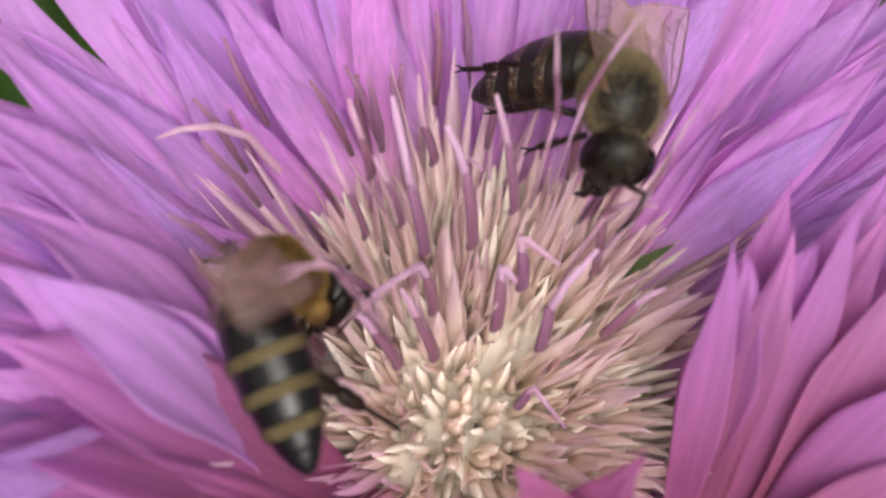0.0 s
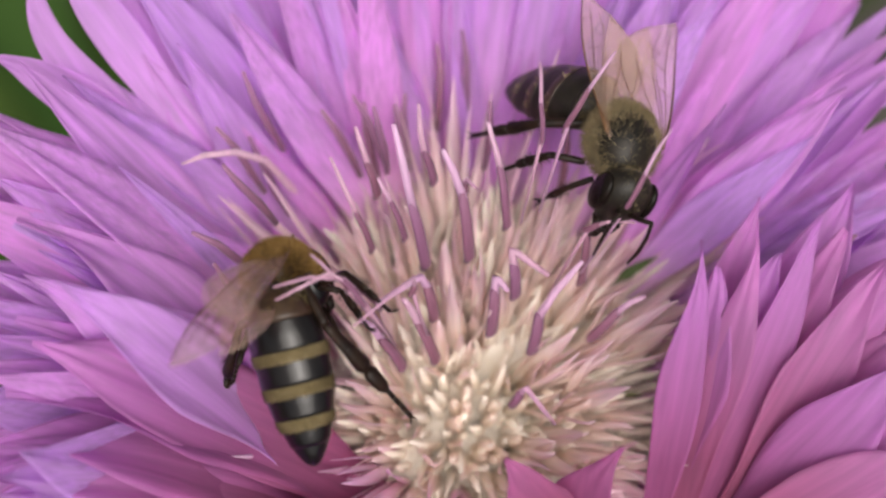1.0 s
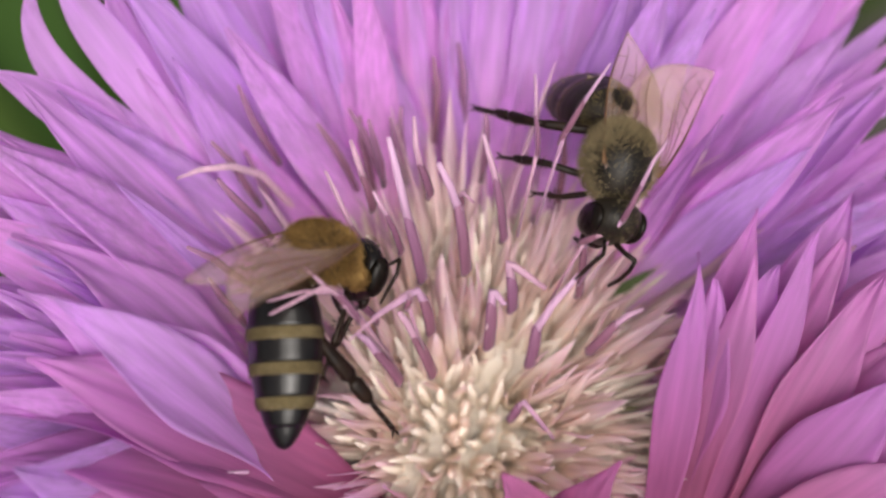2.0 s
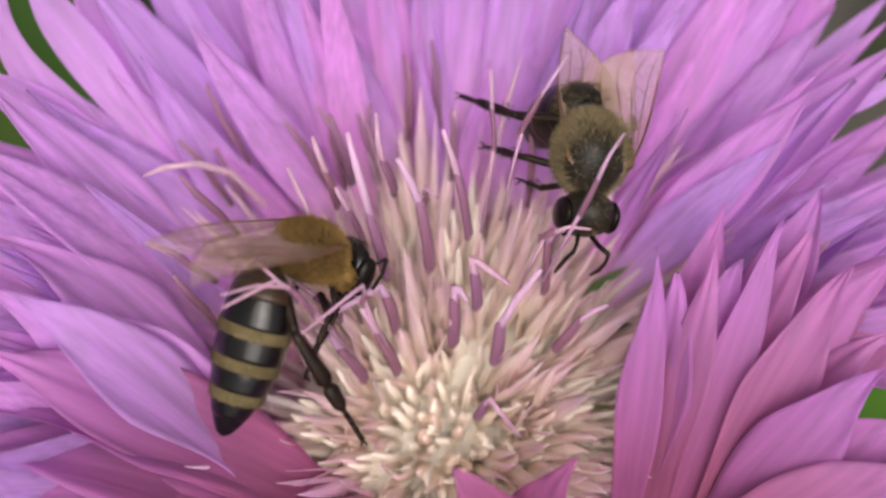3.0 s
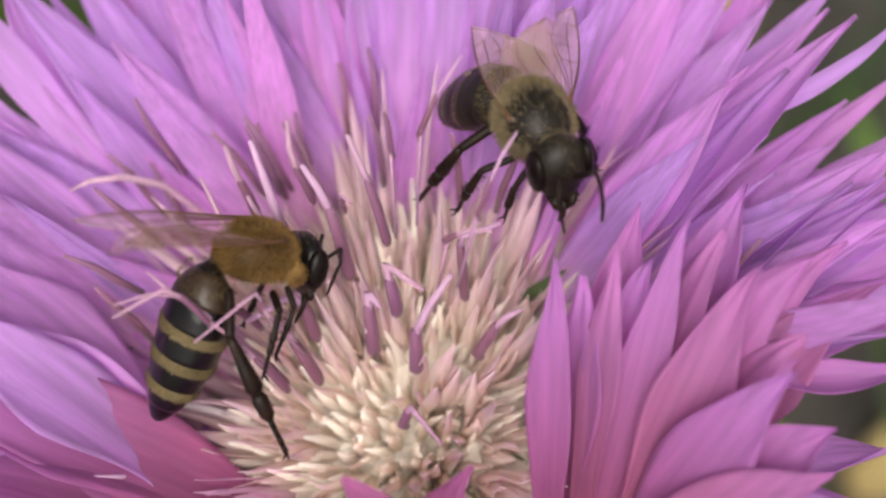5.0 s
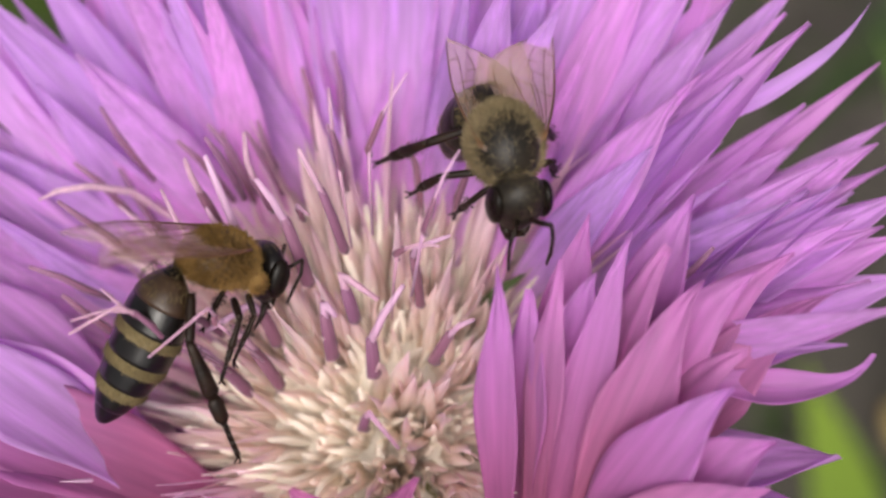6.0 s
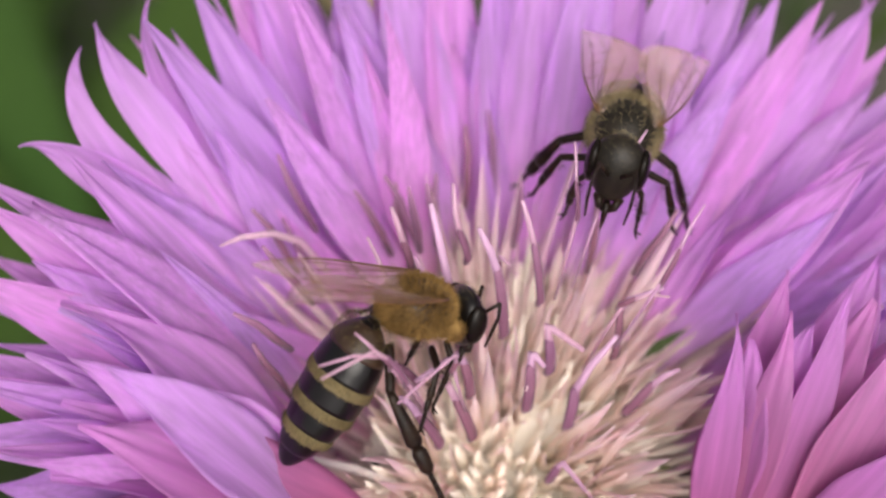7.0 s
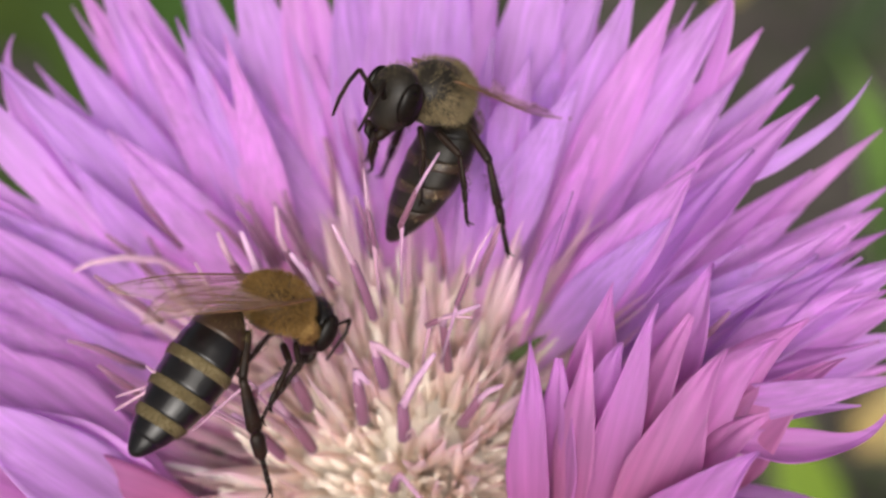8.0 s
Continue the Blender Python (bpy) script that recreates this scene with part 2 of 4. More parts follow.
        bm.faces.new((a[nl][j], a[nl][j + 1], b[nl][j + 1], b[nl][j]))
    return bm


# ---- ground far below ----
def ground():
    m, t, nd, ln, bs = nodes_of("soil")
    mp = coords(nd, ln, (1, 1, 1))
    n1 = nd.new("ShaderNodeTexNoise")
    n1.inputs["Scale"].default_value = 9
    n1.inputs["Detail"].default_value = 8
    n2 = nd.new("ShaderNodeTexNoise")
    n2.inputs["Scale"].default_value = 70
    n2.inputs["Detail"].default_value = 6
    ln.new(mp.outputs[0], n1.inputs["Vector"])
    ln.new(mp.outputs[0], n2.inputs["Vector"])
    c1 = ramp(nd, [(0.3, (0.055, 0.048, 0.04)), (0.55, (0.10, 0.088, 0.075)), (0.7, (0.06, 0.08, 0.03))])
    ln.new(n1.outputs["Fac"], c1.inputs[0])
    mx = nd.new("ShaderNodeMixRGB")
    mx.blend_type = "MULTIPLY"
    mx.inputs[0].default_value = 0.7
    c2 = ramp(nd, [(0.3, (0.5, 0.5, 0.5)), (0.7, (1.2, 1.2, 1.2))])
    ln.new(n2.outputs["Fac"], c2.inputs[0])
    ln.new(c1.outputs[0], mx.inputs[1])
    ln.new(c2.outputs[0], mx.inputs[2])
    ln.new(mx.outputs[0], bs.inputs["Base Color"])
    bs.inputs["Roughness"].default_value = 0.95
    bp = nd.new("ShaderNodeBump")
    bp.inputs["Distance"].default_value = 0.01
    ln.new(n2.outputs["Fac"], bp.inputs["Height"])
    ln.new(bp.outputs[0], bs.inputs["Normal"])
    bm = bmesh.new()
    xs = [-400, -60, -10, -3] + [-1.5 + 0.1 * i for i in range(31)] + [3, 10, 60, 400]
    grid = []
    for y in xs:
        row = []
        for x in xs:
            flat = max(abs(x), abs(y)) > 1.4
            row.append(bm.verts.new((x, y + 0.3, 0 if flat else 0.012 * noise.noise(Vector((x * 4, y * 4, 0))))))
        grid.append(row)
    for i in range(len(xs) - 1):
        for j in range(len(xs) - 1):
            bm.faces.new((grid[i][j], grid[i][j + 1], grid[i + 1][j + 1], grid[i + 1][j]))
    me = bpy.data.meshes.new("ground")
    bm.to_mesh(me)
    bm.free()
    me.materials.append(m)
    return tagged(new("ground", me), "grey-brown garden soil with patches of moss and litter", "ground", kind="structure")


ground()

# ---- blossom ----
FACE = HEAD @ mm(-0.6, -4.4, -5.3, -22)
blossom = new("cornflower")
blossom.matrix_world = FACE
tagged(blossom, "pink-lilac cornflower head in full bloom with cream florets in its middle", "flower")


def spoke(theta, phi, base_r, base_w, roll=0.0):
    """Pose with local +y along the spoke (theta from the axis, phi round it), local z facing the axis side."""
    d = Vector((math.sin(theta) * math.cos(phi), math.sin(theta) * math.sin(phi), math.cos(theta)))
    inward = Vector((-math.cos(theta) * math.cos(phi), -math.cos(theta) * math.sin(phi), math.sin(theta)))
    x = d.cross(inward)
    m = Matrix((x, d, inward)).transposed().to_4x4()
    p = Vector((base_r * math.cos(phi), base_r * math.sin(phi), base_w)) * M
    return Matrix.Translation(p) @ m @ Matrix.Rotation(roll, 4, "Y")


def ray_tube_mesh(k):
    bm = bmesh.new()
    r = random.Random(900 + k)
    n = 9
    pts = [(0.25 * math.sin(i * 0.7 + k), 13.0 * i / n, 0.5 * (i / n) ** 2) for i in range(n + 1)]
    rad = [0.38 + 0.10 * (i / n) + 0.85 * max(0, (i / n - 0.55) / 0.45) ** 1.7 for i in range(n + 1)]
    tube(bm, pts, rad, 10)
    return mesh_of("ray_floret", bm, TUBE)


TUBES = [ray_tube_mesh(k) for k in range(5)]


def ray_tips(ends, shapes):
    """A ray floret in the blossom's own space: a narrow tube and long petals that end at the given tips.
    shapes: half width, bend, curl of each petal."""
    mean = sum(ends, Vector()) / len(ends)
    phi = math.atan2(mean.y, mean.x)
    base = Vector((4.6 * math.cos(phi), 4.6 * math.sin(phi), 1.0))
    d = mean - base
    theta = math.atan2(math.hypot(d.x, d.y), d.z)
    scale = d.length * 0.30 / 13
    m = spoke(theta, math.atan2(d.y, d.x), 0, 0)
    m.translation = base * M
    m = m @ Matrix.Scale(scale, 4)
    seed = int(abs(mean.x) * 97 + abs(mean.y) * 31)
    ob = child("ray_floret", TUBES[seed % 5], blossom, m)
    inv = m.inverted()
    for i, (e, (half, bend, curl)) in enumerate(zip(ends, shapes)):
        s = Vector((0.7 * (i - len(ends) / 2 + 0.5), 12.2, 0.5))
        v = inv @ (e * M) / M - s
        bm = leaf_shape(v.length, half / scale, 0.42, 0.06 + 0.08 * ((seed + i) % 4), bend, curl, 38 * math.sin(seed + i * 2), 0.16 / scale, seed + i, 18, 10, 0.07, 0.62, 0.035)
        end = max((p.co for p in bm.verts), key=lambda c: c.length)
        k = v.length / end.length
        turn = frame_of(v) @ frame_of(Vector(end)).inverted()
        roll = Matrix.Rotation(radians(10 * math.sin(seed * 1.7 + i)), 4, v)
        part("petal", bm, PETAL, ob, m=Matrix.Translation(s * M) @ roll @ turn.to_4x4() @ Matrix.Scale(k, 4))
    return ob


def frame_of(a):
    y = a.normalized()
    x = y.cross(Vector((0, 0, 1))).normalized()
    return Matrix((x, y, x.cross(y))).transposed()


def ray_to(*tips):
    """Petal tips in the viewing space: x, y, z, half width, bend, curl."""
    to = FACE.inverted() @ HEAD
    ray_tips([to @ (Vector(t[:3]) * M) / M for t in tips], [t[3:] for t in tips])


ray_to((-20.1, 12.8, 8.0, 1.5, -4.0, 5.0), (-24.4, 12.1, 6.0, 1.3, -10.0, -5.0))
ray_to((-16.3, 18.8, 3.0, 0.9, -5.0, 5.0))
ray_to((-17.1, 18.7, 5.5, 1.6, -5.0, 0.0), (-15.6, 21.0, 3.5, 1.6, -10.0, 5.0), (-13.9, 24.6, 2.0, 1.5, -10.0, -5.0))
ray_to((-20.9, 10.2, 9.0, 1.98, -37.0, -15.0), (-23.6, 10.7, 7.0, 1.6, -10.0, 5.0), (-24.7, 7.8, 7.0, 1.5, -10.0, -5.0))
ray_to((-18.5, 18.9, 1.0, 0.8, -10.0, -5.0), (-14.6, 23.0, 2.0, 1.3, -10.0, -5.0), (-15.2, 21.8, 1.0, 0.328, -10.0, -5.0))
ray_to((-13.4, 25.2, 2.5, 1.5, -10.0, -5.0), (-9.5, 25.1, 2.0, 1.6, -10.0, -5.0), (-11.8, 23.1, 2.0, 0.287, -10.0, -5.0))
ray_to((-6.8, 25.5, 2.0, 1.7, -10.0, -5.0), (-4.0, 25.6, 2.0, 1.7, -10.0, 0.0))
ray_to((-1.5, 25.2, 2.0, 1.7, -10.0, -5.0), (1.2, 26.0, 2.0, 1.8, -10.0, 0.0))
ray_to((3.9, 25.5, 2.0, 1.8, -10.0, -5.0), (6.1, 26.0, 2.0, 1.9, -10.0, 0.0))
ray_to((9.3, 25.8, 2.0, 1.9, -10.0, -5.0), (11.6, 24.8, 2.0, 1.6, -10.0, 0.0))
ray_to((13.7, 20.6, 2.0, 0.85, -10.0, -5.0), (14.8, 20.3, 2.0, 0.75, -10.0, 15.0), (12.2, 21.5, 2.5, 1.71, -10.0, -5.0))
ray_to((16.4, 20.2, 2.0, 1.17, -10.0, -5.0), (16.4, 20.2, 1.0, 1.28, -10.0, -5.0), (17.7, 19.0, 2.0, 1.6, -10.0, -5.0))
ray_to((19.9, 18.1, 1.0, 1.07, -10.0, -5.0), (18.8, 16.3, 3.0, 1.28, -10.0, -5.0), (19.5, 15.6, 5.0, 1.81, -10.0, -5.0))
ray_to((19.7, 12.5, 2.0, 1.17, -10.0, -5.0), (23.1, 14.2, 1.0, 0.96, -10.0, 10.0), (23.4, 11.6, 1.0, 0.96, -10.0, 5.0))
ray_to((23.2, 9.8, 2.0, 1.28, -10.0, -5.0), (23.5, 8.5, 3.0, 1.49, -10.0, -5.0), (20.9, 9.0, 4.0, 1.17, -10.0, -5.0))
ray_to((23.7, 6.8, 4.0, 1.81, -10.0, -5.0), (24.4, 5.1, 3.0, 1.6, -10.0, -5.0))
ray_to((23.6, 3.7, 2.0, 1.39, -10.0, -5.0))
ray_to((14.1, 12.5, 7.7, 1.6, -10.0, 3.0), (16.7, 13.5, 5.0, 1.71, -10.0, -5.0))
ray_to((9.1, 11.8, 7.3, 0.8, -10.0, 10.0), (13.2, 10.6, 6.4, 1.2, -12.0, -5.0))
ray_to((16.6, 20.9, 3.0, 1.6, -10.0, -5.0), (13.9, 20.7, 3.0, 1.39, -10.0, -5.0))



def bowed_petal(base, mid, tip, half, wide_at=0.5, cup=0.02, thick=0.12, label="", face=(0.0, -11.0, 52.0), foot=1, mat=None):
    """A broad petal that runs from its foot through mid to its tip (viewing space); its face turns to the axis."""
    to = FACE.inverted() @ HEAD
    a, c, e = (to @ (Vector(p) * M) / M for p in (base, mid, tip))
    c = 2 * c - (a + e) / 2
    frame3 = frame_of(e - a)
    seed = int(abs(e.x) * 53 + abs(e.y) * 17)
    bm = bmesh.new()
    nl, nw = 26, 12
    grids = []
    for side in (1, -1):
        g = []
        for i in range(nl + 1):
            t = i / nl
            p = a * (1 - t) ** 2 + c * 2 * t * (1 - t) + e * t * t
            tan = ((c - a) * (1 - t) + (e - c) * t).normalized()
            w = Matrix.Rotation(0.45 * math.sin(seed * 1.3) + 0.9 * (t - 0.4) * math.sin(seed * 2.1 + 1), 3, tan) @ tan.cross(Vector(face) - p).normalized()
            p = p + w * half * 0.45 * math.sin(2.6 * t + seed) * t * (1 - t) * 2
            n = w.cross(tan)
            k = t / wide_at if t < wide_at else 1 - (t - wide_at) / (1 - wide_at)
            width = half * (0.03 + 0.97 * (k * k * (3 - 2 * k) * 0.45 + 0.55 * k)) if t > wide_at else half * (0.45 + 0.55 * k * k * (3 - 2 * k))
            row = []
            for q in range(nw + 1):
                u = 2 * q / nw - 1
                h = (cup + 0.22 * (math.sin(seed * 3.7) ** 2)) * width * (u * u - 0.3) + 0.022 * half * math.cos(u * 8 + seed) + 0.10 * half * math.sin(5.2 * t + 1.9 * u + seed) * (0.4 + abs(u))
                h += side * thick / 2 * (1 - 0.75 * abs(u)) * (1 - 0.7 * t)
                ragged = 1 + 0.10 * abs(u) * math.sin(11 * t + seed * (1.7 if u > 0 else 2.3))
                row.append(bm.verts.new(frame3.inverted() @ (p + w * u * width * ragged + n * h - a) + Vector((0, foot, 0))))
            g.append(row)
        grids.append(g)
    for g, flip in zip(grids, (False, True)):
        for i in range(nl):
            for q in range(nw):
                f = (g[i][q], g[i][q + 1], g[i + 1][q + 1], g[i + 1][q])
                bm.faces.new(f[::-1] if flip else f)
    f, b = grids
    for i in range(nl):
        bm.faces.new((f[i][0], f[i + 1][0], b[i + 1][0], b[i][0]))
        bm.faces.new((f[i][nw], b[i][nw], b[i + 1][nw], f[i + 1][nw]))
    # the default is the darker copy with the near rim's shade in its colour
    part("petal", bm, mat or ROSE_SHADED, blossom, label, Matrix.Translation((a - frame3.col[1] * foot) * M) @ frame3.to_4x4())


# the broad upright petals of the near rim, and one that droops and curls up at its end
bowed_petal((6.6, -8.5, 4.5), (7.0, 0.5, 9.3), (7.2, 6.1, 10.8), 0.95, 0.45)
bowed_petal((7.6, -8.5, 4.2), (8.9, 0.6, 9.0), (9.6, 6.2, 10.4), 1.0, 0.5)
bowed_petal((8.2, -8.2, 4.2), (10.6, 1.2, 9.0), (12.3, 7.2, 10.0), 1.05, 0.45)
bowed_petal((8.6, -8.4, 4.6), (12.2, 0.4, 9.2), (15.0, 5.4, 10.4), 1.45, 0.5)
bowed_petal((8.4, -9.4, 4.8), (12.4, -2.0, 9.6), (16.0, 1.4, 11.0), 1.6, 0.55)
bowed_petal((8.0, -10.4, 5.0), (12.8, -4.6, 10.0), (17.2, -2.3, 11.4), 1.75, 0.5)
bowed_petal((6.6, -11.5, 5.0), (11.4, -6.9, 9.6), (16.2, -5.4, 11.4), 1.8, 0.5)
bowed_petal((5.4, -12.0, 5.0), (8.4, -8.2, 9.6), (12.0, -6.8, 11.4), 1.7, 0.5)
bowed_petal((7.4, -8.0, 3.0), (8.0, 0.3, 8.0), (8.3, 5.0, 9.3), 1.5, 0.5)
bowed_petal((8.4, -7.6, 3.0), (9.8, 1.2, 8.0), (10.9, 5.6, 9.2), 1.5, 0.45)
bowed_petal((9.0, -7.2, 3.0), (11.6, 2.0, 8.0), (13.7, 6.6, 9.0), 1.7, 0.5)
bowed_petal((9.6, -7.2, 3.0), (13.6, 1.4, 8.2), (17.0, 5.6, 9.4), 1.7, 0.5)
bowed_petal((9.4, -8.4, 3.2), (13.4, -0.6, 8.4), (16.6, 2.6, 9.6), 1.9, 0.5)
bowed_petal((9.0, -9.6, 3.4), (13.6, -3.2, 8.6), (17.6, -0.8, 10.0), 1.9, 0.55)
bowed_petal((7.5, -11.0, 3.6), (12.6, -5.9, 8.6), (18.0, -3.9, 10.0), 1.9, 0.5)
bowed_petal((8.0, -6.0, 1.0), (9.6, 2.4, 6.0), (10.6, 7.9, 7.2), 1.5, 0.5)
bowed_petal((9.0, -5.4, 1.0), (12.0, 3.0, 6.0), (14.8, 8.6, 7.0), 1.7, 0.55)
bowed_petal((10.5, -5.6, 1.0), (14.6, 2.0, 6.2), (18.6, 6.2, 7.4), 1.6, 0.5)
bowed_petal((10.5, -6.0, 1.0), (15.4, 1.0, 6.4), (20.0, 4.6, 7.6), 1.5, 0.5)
# on the left the higher petals take the paler copy, as if lit
bowed_petal((-8.3, -4.9, 3.0), (-13.9, 2.5, 7.9), (-19.8, 6.5, 8.8), 2.28, face=(0.0, -4.0, 26.0), mat=PETAL, foot=10)
bowed_petal((-7.1, -5.3, 3.2), (-13.4, 1.1, 8.1), (-19.3, 4.3, 9.6), 2.00, face=(0.0, -4.0, 26.0), mat=PETAL, foot=10)
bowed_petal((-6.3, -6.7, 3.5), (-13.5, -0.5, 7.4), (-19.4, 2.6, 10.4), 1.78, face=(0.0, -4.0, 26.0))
bowed_petal((-7.7, -6.1, 4.0), (-12.6, 0.5, 9.3), (-17.7, 4.0, 10.5), 1.96, face=(0.0, -4.0, 26.0), mat=PETAL, foot=10)
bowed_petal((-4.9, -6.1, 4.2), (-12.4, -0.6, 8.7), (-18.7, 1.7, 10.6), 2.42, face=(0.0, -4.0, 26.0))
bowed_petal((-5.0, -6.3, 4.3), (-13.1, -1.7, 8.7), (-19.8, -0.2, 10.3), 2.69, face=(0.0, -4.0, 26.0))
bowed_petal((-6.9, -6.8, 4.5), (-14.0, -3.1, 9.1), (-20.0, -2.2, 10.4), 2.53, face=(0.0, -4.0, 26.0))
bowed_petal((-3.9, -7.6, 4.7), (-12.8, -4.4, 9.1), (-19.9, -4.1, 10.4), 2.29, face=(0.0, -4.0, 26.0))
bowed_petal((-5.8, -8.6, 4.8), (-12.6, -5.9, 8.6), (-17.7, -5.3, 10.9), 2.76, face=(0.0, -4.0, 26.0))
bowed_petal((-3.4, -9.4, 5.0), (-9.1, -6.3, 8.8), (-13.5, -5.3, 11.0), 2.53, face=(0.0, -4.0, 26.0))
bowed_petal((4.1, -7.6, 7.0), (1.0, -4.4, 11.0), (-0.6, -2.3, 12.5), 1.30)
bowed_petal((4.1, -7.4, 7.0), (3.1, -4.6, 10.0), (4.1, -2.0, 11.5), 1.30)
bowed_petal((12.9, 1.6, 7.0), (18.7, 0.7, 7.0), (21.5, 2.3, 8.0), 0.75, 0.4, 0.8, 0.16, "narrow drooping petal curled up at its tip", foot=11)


# slender petals of the far rim that bend upwards along their length
bowed_petal((-13.0, 7.0, 1.0), (-18.8, 13.2, 4.2), (-20.1, 17.7, 4.0), 1.0, 0.4, mat=PETAL, foot=9)
bowed_petal((-12.5, 6.5, 1.0), (-18.9, 12.1, 4.2), (-22.7, 13.3, 4.0), 1.1, 0.4, mat=PETAL, foot=9)
bowed_petal((-12.0, 8.5, 0.5), (-17.2, 15.2, 4.0), (-19.6, 18.9, 3.6), 1.1, 0.4, mat=PETAL, foot=9)
bowed_petal((-12.0, 9.5, 0.5), (-16.6, 15.8, 3.6), (-17.3, 20.2, 3.0), 0.7, 0.4, mat=PETAL, foot=9)
bowed_petal((14.0, 11.4, 1.0), (19.0, 13.4, 3.0), (22.4, 16.6, 2.4), 0.45, 0.4, mat=PETAL, foot=13)
bowed_petal((13.0, 13.0, 0.0), (15.8, 17.6, 1.8), (16.2, 22.0, 2.0), 0.6, 0.4, mat=PETAL, foot=13)


def rays():
    """The fuller part of the rays, inside the rim."""
    r = random.Random(21)
    for count, th, reach, off in ((15, (41, 47), (23, 26), 0.0), (18, (46, 53), (25, 28), 0.2), (22, (53, 61), (24, 29.5), 0.1), (18, (57, 67), (24, 29), 0.25), (22, (50, 61), (19, 25), 0.4)):
        for i in range(count):
            if th[0] < 45 and (((i / count * 360 + 50) % 360) < 115 or 165 < i / count * 360 < 255):
                continue
            phi = (i + off + r.uniform(-0.3, 0.3)) / count * 2 * math.pi
            if reach[0] < 20 and math.sin(phi) < 0.1:
                continue
            if math.sin(phi) > -0.25 and (th[0] < 45 or (th[0] < 50 and i % 3)):
                continue
            ends, shapes = [], []
            gap = -0.28 < (phi if phi < math.pi else phi - 2 * math.pi) < 0.16
            for k in range(r.choice((4, 5, 6))):
                a, t, R = phi + radians(r.uniform(-15, 15)), radians(r.uniform(*th) + r.uniform(-5, 5)), r.uniform(*reach)
                if gap:
                    R *= 0.72
                ends.append(Vector((R * math.sin(t) * math.cos(a), R * math.sin(t) * math.sin(a), R * math.cos(t))))
                slim = 0.5 if reach[0] < 20 else 1.0
                shapes.append((slim * r.uniform(0.8, 1.6) * (1.6 if math.sin(a) < -0.1 else 1), r.uniform(-30, 0) if math.sin(a) > -0.1 else r.uniform(-5, 25), r.uniform(-22, 14) if math.sin(a) > -0.1 else r.uniform(-5, 10)))
            ray_tips(ends, shapes)


rays()


def floret_mesh(k, mat, length, rad, wide):
    """A slender floret tube that opens into narrow, tangled lobes and filaments."""
    r = random.Random(300 + k)
    bm = bmesh.new()
    n = 5
    sway = r.uniform(-0.8, 0.8)
    pts = [(sway * (i / n) ** 2, length * 0.5 * i / n, 0.4 * math.sin(i / n * 2)) for i in range(n + 1)]
    tube(bm, pts, [rad * (0.6 + 0.35 * i / n) for i in range(n + 1)], 6)
    top = Vector(pts[-1])
    count = len(bm.verts)
    for j in range(5):
        a = j * math.pi / 2.5 + r.uniform(-0.5, 0.5)
        lobe = leaf_shape(length * r.uniform(0.30, 0.66), wide * r.uniform(0.6, 1.3), 0.7, r.uniform(0.1, 0.4), r.uniform(-8, 16), r.uniform(-20, 35), r.uniform(-40, 40), 0.12, k * 7 + j, 8, 2)
        out = Matrix.Translation(top - Vector((0, 0.4, 0))) @ Matrix.Rotation(a, 4, "Y") @ Matrix.Translation((0, 0, -rad * 0.6)) @ Matrix.Rotation(-radians(r.uniform(0, 15)), 4, "X")
        me = bpy.data.meshes.new("lobe")
        lobe.to_mesh(me)
        lobe.free()
        me.transform(out)
        bm.from_mesh(me)
        bpy.data.meshes.remove(me)
        # join the lobe to the rim of the tube
        bm.verts.ensure_lookup_table()
        near = sorted(bm.verts[count:], key=lambda v: (v.co - top).length)[:2]
        count = len(bm.verts)
        rim = min(bm.verts[n * 6:n * 6 + 6], key=lambda v: (v.co - near[0].co).length)
        bm.faces.new((near[0], near[1], rim))
    return mesh_of("disc_floret", bm, mat)


def bud_mesh(k):
    r = random.Random(500 + k)
    bm = bmesh.new()
    L = r.uniform(8.6, 9.5)
    tube(bm, [(0, 0, 0), (0, L * 0.5, 0.1), (0.1, L * 0.82, 0.1), (0.1, L * 0.95, 0.1), (0.1, L, 0.1)], [0.24, 0.28, 0.30, 0.20, 0.04], 9)
    return mesh_of("bud", bm, CREAM)


CREAMS = [floret_mesh(k, CREAM, 11.2 + 0.25 * k, 0.34, 0.38) for k in range(12)]
PINKS = [floret_mesh(20 + k, BLUSH, 12.5 + 0.3 * k, 0.32, 0.34) for k in range(12)]
ROSES = [floret_mesh(40 + k, SPIKE, 12.0 + 0.3 * k, 0.30, 0.34) for k in range(12)]
BUDS = [bud_mesh(k) for k in range(6)]


